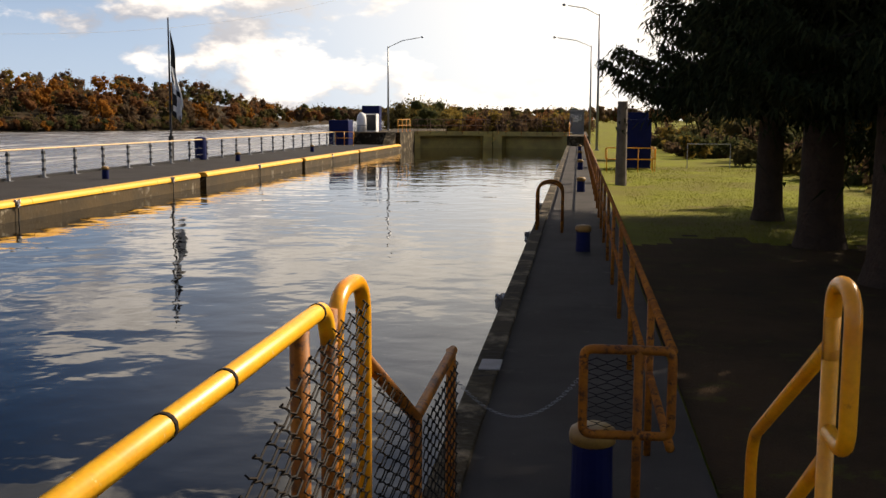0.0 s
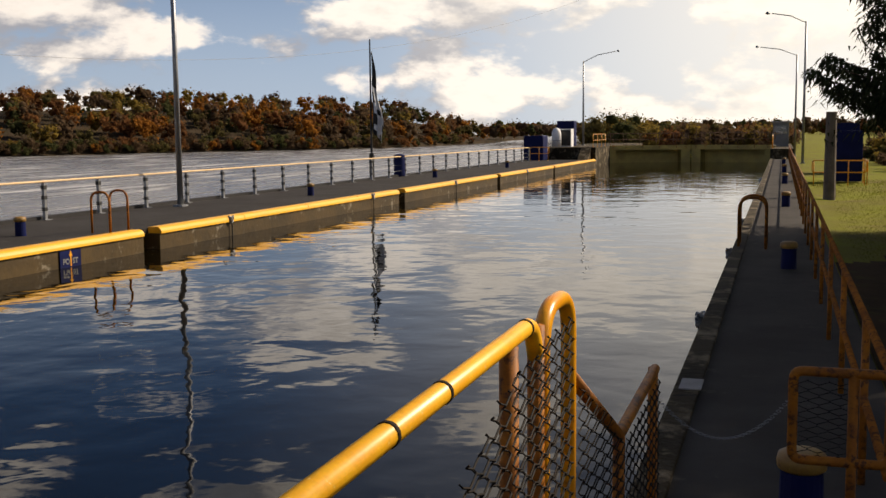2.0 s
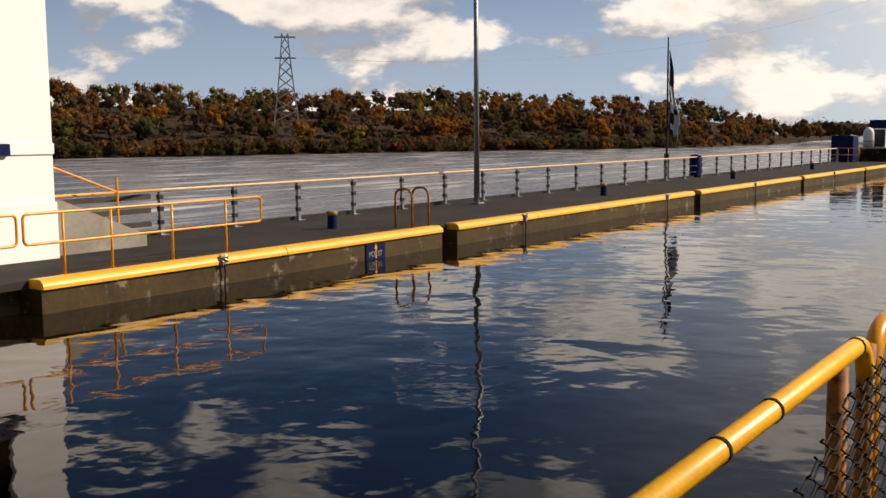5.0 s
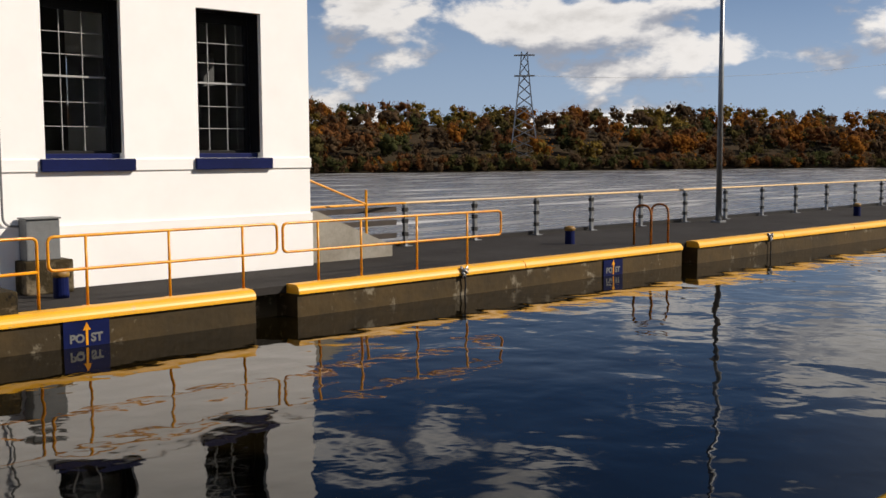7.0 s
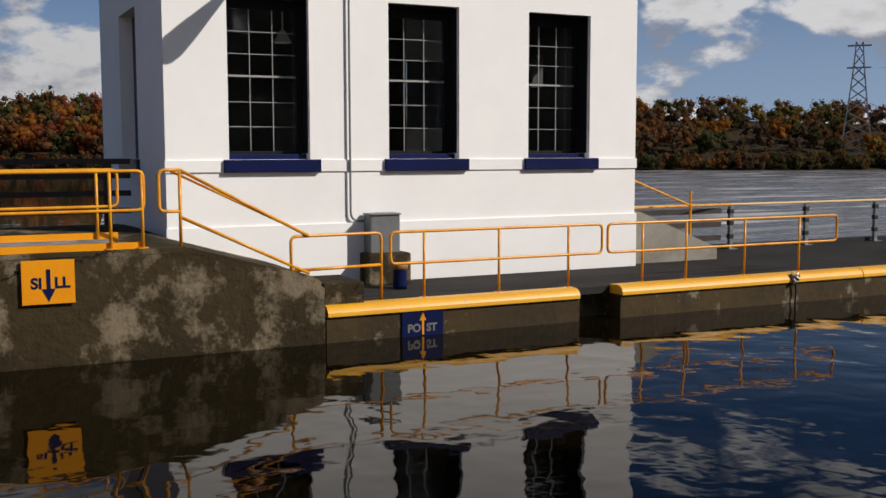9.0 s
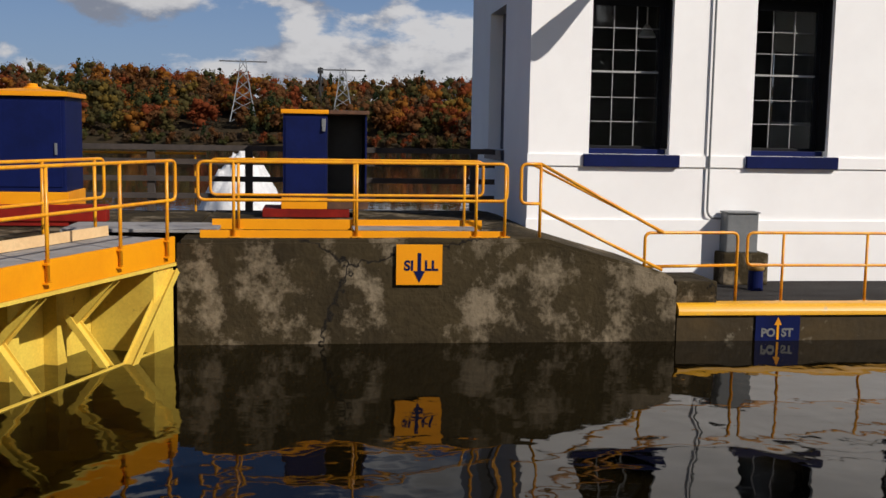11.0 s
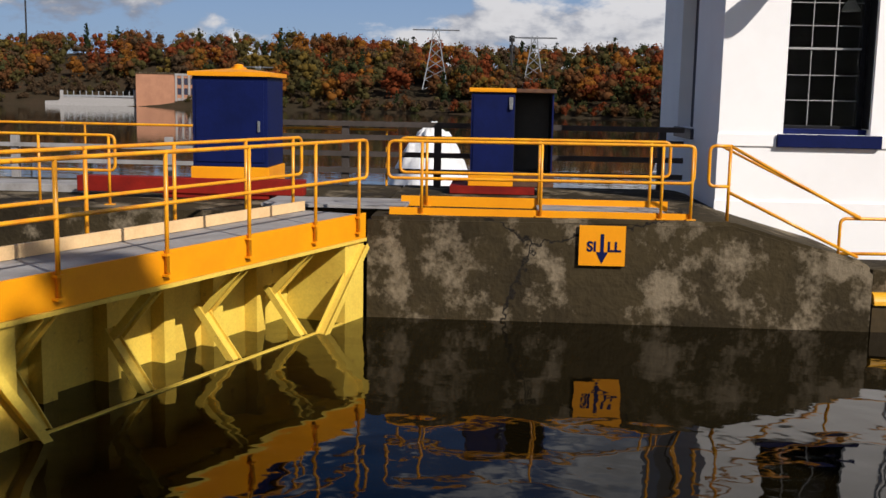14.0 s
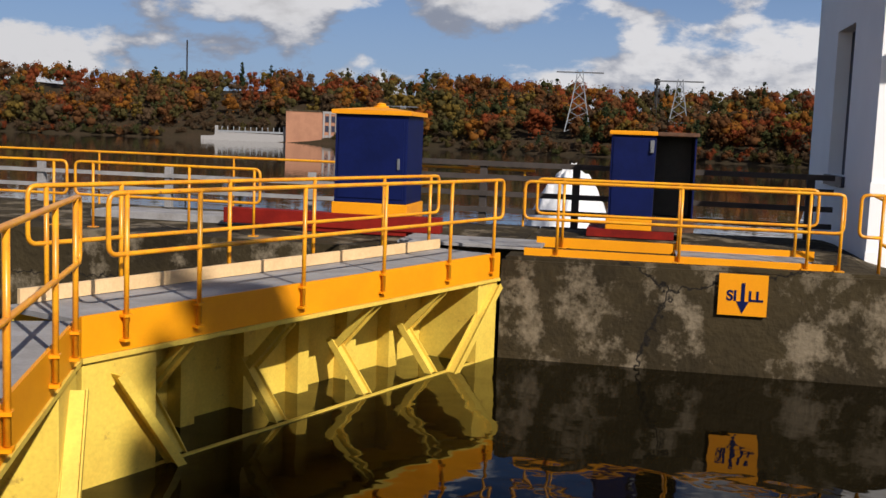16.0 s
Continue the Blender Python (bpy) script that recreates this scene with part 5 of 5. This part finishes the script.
RIDGE = [(13.2, 6.0), (15.4, 7.0), (17.2, 14.5), (18.8, 17.0), (20.5, 20.0), (25, 22.5), (31, 24.5), (37, 24.0), (43, 23.5), (49, 25.5), (56, 25.5), (66, 26.5), (82, 29.0), (92, 31.0), (101, 36.0), (110, 37.0), (118, 34.0), (123, 38.0), (135, 38.0), (150, 34.0)]
EYE = (1.0, 1.3)


def shore_at(yaw):
    return float(np.interp(yaw, *zip(*SHORE)))


def hill_at(yaw, off):
    top = float(np.interp(yaw, *zip(*RIDGE))) - (10.0 if yaw < 78 else 13.0)
    return RIVER - 0.3 + min(off, 8) * 0.22 + max(0.0, top + 3) * min(1.0, max(0.0, off - 8) / 95.0) ** 0.9


def bank():
    yaws = np.linspace(12.5, 152, 90)
    offs = [-6, 0, 6, 20, 45, 80, 120, 260, 900]
    verts = [(EYE[0] - math.sin(radians(w)) * (shore_at(w) + o), EYE[1] + math.cos(radians(w)) * (shore_at(w) + o), hill_at(w, o) if o >= 0 else RIVER - 1.5) for w in yaws for o in offs]
    n = len(offs)
    faces = [(i * n + j, i * n + j + 1, i * n + n + j + 1, i * n + n + j) for i in range(len(yaws) - 1) for j in range(n - 1)]
    return tagged(finish("river_bank", verts, faces, BANKSOIL, smooth=True), "brown wooded bank across the river", "river bank", kind="structure")


bank()


def ball(subdivisions):
    bm = bmesh.new()
    bmesh.ops.create_icosphere(bm, subdivisions=subdivisions, radius=1.0)
    v = np.array([p.co[:] for p in bm.verts])
    f = np.array([[p.index for p in q.verts] for q in bm.faces])
    bm.free()
    return v, f


BALL = ball(1)


def crown(base, height, radius, lumps, conifer=False):
    """Lumps of one crown as (centres, radii): a spreading head, or a stack that narrows upwards."""
    bx, by, bz = base
    if conifer:
        s = np.linspace(0.25, 0.95, lumps)
        c = np.stack([np.full(lumps, bx), np.full(lumps, by), bz + height * s], 1) + rng.normal(0, radius * 0.10, (lumps, 3))
        return c, radius * (1.15 - s)
    an, rr = rng.uniform(0, math.tau, lumps), radius * 0.62 * rng.uniform(0.1, 1, lumps) ** 0.5
    s = rng.uniform(0.35, 0.84, lumps)
    c = np.stack([bx + np.cos(an) * rr, by + np.sin(an) * rr, bz + height * s], 1)
    return c, radius * rng.uniform(0.34, 0.60, lumps) * (1.15 - 0.4 * s)


def grow(trees, leaves, size):
    """Joins crowns into one mesh: uneven leaf masses with loose sprays round their skins. trees: rows of (base, height, radius, colour, lumps)."""
    bv, bf = BALL
    verts, faces, slots, quads, qslots, at = [], [], [], [], [], 0
    for base, height, radius, k, lumps in trees:
        c, r = crown(base, height, radius, lumps, k == 7)
        rough = rng.uniform(0.70, 1.18, (lumps, len(bv), 1))
        v = c[:, None, :] + bv[None] * 0.64 * r[:, None, None] * rough * np.array([1, 1, 0.9])
        verts.append(v.reshape(-1, 3))
        faces.append((bf[None] + (at + np.arange(lumps) * len(bv))[:, None, None]).reshape(-1, 3))
        slots += [k] * (lumps * len(bf))
        at += lumps * len(bv)
        pick = rng.integers(0, lumps, leaves)
        d = rng.normal(size=(leaves, 3))
        d /= np.linalg.norm(d, axis=1)[:, None]
        quads.append(leaf_quads(c[pick] + d * (r[pick] * rng.uniform(0.50, 1.25, leaves))[:, None], size * (0.6 + 0.03 * height), d))
        qslots += [k] * leaves
    q = np.concatenate(quads)
    n = len(q)
    v = np.concatenate(verts + [q.reshape(-1, 3)]).tolist()
    f = np.concatenate(faces).tolist() + (at + np.arange(4 * n).reshape(-1, 4)).tolist()
    return v, f, slots + qslots


def far_woods():
    trees = []
    warm = [0, 1, 2, 1, 4, 3, 4, 2, 6, 1, 7, 5, 4, 6, 0]
    cool = [1, 6, 4, 6, 1, 6, 4, 2, 6, 1, 5, 3]
    for i in range(2750):
        brush = i >= 2300
        yaw = float(rng.uniform(15.6, 80) if i % 5 < 2 or brush else rng.uniform(76, 136))
        off = float(rng.uniform(0.5, 9)) if i % 4 == 0 or brush else float(rng.uniform(0, 1) ** 1.1 * 112 + 6)
        d = shore_at(yaw) + off
        x, y = EYE[0] - math.sin(radians(yaw)) * d, EYE[1] + math.cos(radians(yaw)) * d
        yard = 104.8 < yaw < 115
        if yard and off < 14:
            continue
        low = off < 12 or (yard and off < 40)
        h = float(rng.uniform(3.5, 7)) if low else float(rng.uniform(9, 14) if yaw < 78 else rng.uniform(11, 17))
        pal = warm if yaw > 78 else cool
        # neighbours share a colour now and then, so the wood turns in drifts
        drift = noise.noise((x * 0.02, y * 0.02, 3.3))
        k = int(pal[rng.integers(0, len(pal))])
        if drift > 0.25 and rng.random() < 0.6:
            k = int(rng.choice([1, 2, 0] if yaw > 78 else [1, 1, 2]))
        elif drift < -0.25 and rng.random() < 0.6:
            k = int(rng.choice([4, 5, 3]))
        if low and rng.random() < 0.75:
            k = int(rng.choice([6, 4, 6, 5, 1]))
        if yard and low:
            k = 6
        r = h * float(rng.uniform(0.32, 0.48))
        if k == 7:
            h, r = h * 1.15, h * 0.24
        trees.append(((x, y, hill_at(yaw, off) - h * 0.15), h, r, k, 5 if low else 9))
    for i in range(170):
        yaw, off = float(rng.uniform(101, 117)), float(rng.uniform(9, 60))
        d, h = shore_at(yaw) + off, float(rng.uniform(2.0, 4.5))
        base = (EYE[0] - math.sin(radians(yaw)) * d, EYE[1] + math.cos(radians(yaw)) * d, hill_at(yaw, off) - h * 0.2)
        trees.append((base, h, h * 0.6, int(rng.choice([6, 6, 4])), 5))
    v, f, slots = grow(trees, 225, 0.42)
    ob = finish("far_woods", v, f, FOLIAGE, slots=slots, smooth=True)
    return tagged(ob, "autumn woods in red, orange, brown and green across the river", "woods", kind="stuff")


far_woods()


def north_woods():
    """The low wooded line beyond the far gate and the thicket on the lawn's far side."""
    trees = []
    for i in range(-260, 620):
        if i < 330:
            yaw, d = float(rng.uniform(-34, 15.3)), float(rng.uniform(560, 760))
            h = float(rng.uniform(8.5, 11.5))
            x, y, z = -math.sin(radians(yaw)) * d, math.cos(radians(yaw)) * d, -0.5
            k = int(rng.choice([6, 4, 6, 1, 3, 5]))
        elif i < 380:
            x, y, z = float(rng.uniform(-21, -15)), float(rng.uniform(120, 140)), -0.4
            h, k = float(rng.uniform(3.0, 6.0)), int(rng.choice([4, 5, 3, 4]))
        elif i < 450:
            x, y, z = float(rng.uniform(-14, 2)), float(rng.uniform(121, 135)), -0.4
            h, k = float(rng.uniform(3.0, 4.8)), int(rng.choice([6, 6, 4, 3, 1]))
        else:
            f = float(rng.uniform(0, 1))
            y = 34 + 66 * f
            w = float(rng.uniform(0, 1)) ** 1.3 * 18
            x, z = float(np.interp(y, [34, 46, 58, 70, 100], [11.0, 9.8, 8.4, 7.2, 7.2])) + w, -0.7
            h, k = float(rng.uniform(1.6, 2.6)) + 0.42 * w, int(rng.choice([6, 4, 5, 6, 5, 3]))
        trees.append(((x, y, z - h * 0.15), h, h * (0.75 if i < 330 else 0.45), k, 5))
    v, f, slots = grow(trees[:590], 50, 0.5)
    v2, f2, slots2 = grow(trees[590:], 450, 0.16)
    n = len(v)
    ob = finish("north_woods", v + v2, f + [[k + n for k in q] for q in f2], FOLIAGE, slots=slots + slots2, smooth=True)
    return tagged(ob, "thin brown autumn woods and bushes beyond the lawn", "woods", kind="stuff")


north_woods()


def spruce(at, height, radius, trunk_r, first, seed, count=84, fine=1.0):
    r = np.random.default_rng(seed)
    t = thing("spruce_tree", "tall dark spruce with drooping boughs on the lawn", "tree", at, 0, "lawn spruces")
    prof = [(trunk_r * 1.6, -0.3), (trunk_r * 1.35, 0.0), (trunk_r * 1.1, 0.35), (trunk_r, 1.0), (trunk_r * 0.85, height * 0.3), (trunk_r * 0.45, height * 0.7), (0.04, height)]
    bm = bmesh.new()
    sides = 16
    rings = []
    for q, z in prof:
        rings.append([bm.verts.new((q * (1 + 0.12 * noise.noise((math.cos(k) * 2, seed, z))) * math.cos(k * math.tau / sides), q * (1 + 0.14 * noise.noise((k, seed + 3, z * 0.2))) * math.sin(k * math.tau / sides), z)) for k in range(sides)])
    for a, b in zip(rings, rings[1:]):
        for k in range(sides):
            bm.faces.new((a[k], a[(k + 1) % sides], b[(k + 1) % sides], b[k]))
    part("trunk", bm, BARK, t, smooth=True)
    limbs = bmesh.new()
    sprays = []
    for i in range(count):
        f = i / count
        z = first + (height - first) * f ** 0.9
        reach = radius * (1 - f) ** 0.75 * r.uniform(0.75, 1.15) + 0.4
        an = r.uniform(0, math.tau)
        d = np.array([math.cos(an), math.sin(an), 0])
        pts = []
        for k in range(7):
            s = k / 6
            sag = -0.9 * math.sin(s * 2.2) * reach * 0.22 + 0.30 * reach * max(0.0, s - 0.62)
            pts.append(d * reach * s + np.array([0, 0, z + sag]))
        add_tube(limbs, [Vector(p) for p in pts], 0.03, 5, False, [0.034 * (1 - k / 7) + 0.004 for k in range(7)])
        m = int((160 + 120 * reach) * fine)
        s = r.uniform(0.12, 1.0, m)
        base = np.stack([np.interp(s, np.linspace(0, 1, 7), [p[k] for p in pts]) for k in range(3)], 1)
        side = np.array([-d[1], d[0], 0])
        w = r.normal(0, 1, m) * 0.30 * reach * (1.15 - s) * 0.95
        base += side * w[:, None]
        base[:, 2] += -np.abs(w) * 0.30 + r.normal(0, 0.05, m)
        hang = r.uniform(0.08, 0.36, m) * r.uniform(0.6, 1.3, m) * (1.15 - 0.5 * s) / fine ** 0.35
        width = r.uniform(0.020, 0.062, m) / fine ** 0.6
        tilt = r.normal(0, 0.5, (m, 2)) + d[None, :2] * 0.35
        an2 = r.uniform(0, math.pi, m)
        u = np.stack([np.cos(an2), np.sin(an2), np.zeros(m)], 1) * width[:, None]
        tip = base + np.stack([tilt[:, 0] * hang, tilt[:, 1] * hang, -hang], 1)
        sprays.append(np.stack([base - u, tip, base + u], 1))
    tagged(part("bough", limbs, BARK, t), kind="stuff")
    q = np.concatenate(sprays)
    n = len(q)
    crown = finish("crown", q.reshape(-1, 3).tolist(), np.arange(3 * n).reshape(-1, 3).tolist(), SPRUCE, t, "dense dark hanging spruce foliage")
    tagged(crown, kind="stuff")
    return t


spruce((5.25, 26.4, -0.1), 12.5, 3.9, 0.30, 3.5, 11, 130, 2.1)
spruce((5.3, 21.4, -0.1), 13.0, 3.7, 0.38, 3.1, 12, 170, 2.3)
spruce((5.45, 17.2, -0.1), 13.0, 3.1, 0.40, 3.2, 13, 180, 2.6)
# next two are out of view, added to shade the gate and walkway
spruce((6.85, 12.1, -0.1), 17.0, 1.6, 0.30, 10.5, 16, 90, 1.4)
spruce((9.5, 15.5, -0.1), 12.5, 4.8, 0.36, 3.0, 19, 110)
spruce((9.5, 22.5, -0.1), 13.0, 5.2, 0.38, 3.0, 14, 80)
spruce((10.5, 30.0, -0.1), 11.0, 5.0, 0.36, 2.6, 15, 70)
# last two are out of view, added to block sky light from the right
spruce((9.5, 11.2, -0.1), 10.0, 2.9, 0.32, 1.8, 21, 110, 1.2)
spruce((14.5, 11.5, -0.1), 12.0, 4.2, 0.34, 1.6, 22, 80)


def lawn_blades():
    n = 40000
    f = rng.uniform(0, 1, n) ** 1.5
    y = 19.5 + f * 40
    x = 1.9 + rng.uniform(0, 1, n) * (3 + y * 0.22)
    z = np.array([-0.06 + 0.10 * noise.noise((float(a) * 0.15, float(b) * 0.11, 0.3)) - 0.05 for a, b in zip(x, y)])
    h = rng.uniform(0.015, 0.045, n)
    an = rng.uniform(0, math.pi, n)
    w = 0.004 + 0.0003 * y
    u = np.stack([np.cos(an) * w, np.sin(an) * w, np.zeros(n)], 1)
    base = np.stack([x, y, z - 0.03], 1)
    tip = base + np.stack([rng.normal(0, 0.03, n), rng.normal(0, 0.03, n), h + 0.03], 1)
    v = np.stack([base - u, base + u, tip], 1)
    ob = finish("grass_blades", v.reshape(-1, 3).tolist(), np.arange(3 * n).reshape(-1, 3).tolist(), BLADES)
    return tagged(ob, "short autumn grass on the lawn", "grass", kind="stuff")


lawn_blades()


# ---- across the river: brick station, pylons ----
def polar(yaw, d, z):
    return (EYE[0] - math.sin(radians(yaw)) * d, EYE[1] + math.cos(radians(yaw)) * d, z)


st = thing("brick_station", "flat-roofed brick power station on the far bank", "building", polar(108.3, 512, RIVER - 0.5), 108.3)
part("wall", boxes(((-10.5, -5, 0), (6.5, 14, 15.6))), BRICK, st)
part("roof", boxes(((-10.9, -5.4, 15.6), (6.9, 14.4, 16.3))), CONCRETE, st)
part("wing", boxes(((6.502, -3, 0), (17, 14, 15.0))), BRICK, st)
part("wing_roof", boxes(((6.91, -3.4, 15.0), (17.4, 14.4, 16.0))), PLANK, st)
for i in range(4):
    part("pilaster", boxes(((7.0 + 3.0 * i, -3.4, 0), (7.9 + 3.0 * i, -3.0, 14.99))), PLANK, st)
for i in range(3):
    for j in range(3):
        part("window", boxes(((8.1 + 3.0 * i, -3.12, 1.6 + 4.6 * j), (9.8 + 3.0 * i, -3.001, 4.6 + 4.6 * j))), NAVY_DARK if j else PLANK, st)
intake = thing("intake_wall", "long pale concrete intake wall at the far water's edge", "wall", polar(111.7, 512, RIVER - 0.5), 111.7)
part("wall", prism(bmesh.new(), [(-20, 0), (20, 0), (18.5, 4.0), (-12, 4.4), (-14.5, 2.6), (-20, 2.4)], "y", -3, 3), PLANK, intake)
part("parapet", boxes(((-12, -3.2, 4.45), (18.5, -2.8, 5.3))), GALV, intake)
part("gate_tower", boxes(((18.6, -2.5, 0), (20.6, 2.5, 8.0)), bevel=0.1), PLANK, intake)
part("gate_tower", boxes(((-13.6, -1.5, 2.6), (-12.1, 1.5, 7.4)), bevel=0.1), PLANK, intake)
part("ramp", prism(bmesh.new(), [(20.6, 0), (26, 0), (20.6, 5.0)], "y", -3.2, 1.5), GALV, intake)
for i in range(11):
    part("post", boxes(((-10.5 + 2.7 * i, -1.2, 4.4), (-10.1 + 2.7 * i, -0.8, 7.2))), GALV, intake)
cell = thing("antenna_mast", "dark antenna mast crowded with panels above the trees", "mast", polar(89.6, 470, 8.0), 89.6)
part("pole", tube([(0, 0, 0), (0, 0, 22.5)], 0.5, 8), DARKSTEEL, cell)
for k, zz in enumerate((13.0, 17.0, 21.0)):
    for q in range(3):
        an = q * math.tau / 3 + 0.3 * k
        part("panel", boxes(((1.0 * math.cos(an) - 0.35, 1.0 * math.sin(an) - 0.35, zz - 1.3), (1.0 * math.cos(an) + 0.35, 1.0 * math.sin(an) + 0.35, zz + 1.3))), DARKSTEEL, cell)


def pylon(name, yaw, d, foot, height, width, lines=9):
    p = thing(name, "grey steel lattice pylon above the trees", "pylon", polar(yaw, d, foot), yaw, "pylons")
    bm = bmesh.new()
    def leg(sx, sy, s):
        k = width * (1 - s) ** 1.25 / 2 + width * 0.13
        return Vector((sx * k, sy * k, s * height))
    for sx in (-1, 1):
        for sy in (-1, 1):
            add_tube(bm, [leg(sx, sy, k / lines) for k in range(lines + 1)], 0.27, 4)
    for k in range(lines):
        for a, b in (((-1, -1), (1, -1)), ((1, -1), (1, 1)), ((1, 1), (-1, 1)), ((-1, 1), (-1, -1))):
            add_tube(bm, [leg(*a, k / lines), leg(*b, (k + 1) / lines)], 0.14, 4)
            add_tube(bm, [leg(*b, k / lines), leg(*a, (k + 1) / lines)], 0.14, 4)
    part("lattice", bm, GALV, p)
    for z in ((0.97,) if lines < 8 else (0.78, 0.97)):
        part("crossarm", tube([(-width * (1.15 if lines < 8 else 0.45), 0, z * height), (width * (1.15 if lines < 8 else 0.45), 0, z * height)], 0.3, 6), GALV, p)
    return p


pylon("pylon", 42.2, 390, 0.0, 39.5, 8.5, 10)
pylon("pylon", 93.7, 470, 6.0, 27.0, 9.0, 6)
pylon("pylon", 88.4, 440, 4.0, 24.5, 8.0, 6)
pylon("pylon", 103.2, 520, 0.0, 16.0, 7.0, 6)
tagged(part("radio_mast", tube([polar(114.7, 620, 10), polar(114.7, 620, 50.5)], 0.45, 6), DARKSTEEL), "thin dark radio mast above the trees", "mast")
tagged(part("power_line", tube([tuple(Vector(polar(42.2, 390, 31.0)).lerp(Vector(polar(10, 700, 90.0)), s) - Vector((0, 0, 16 * 4 * s * (1 - s)))) for s in [i / 20 for i in range(21)]], 0.07, 5), GALV),
       "thin overhead power line across the sky", "power line")
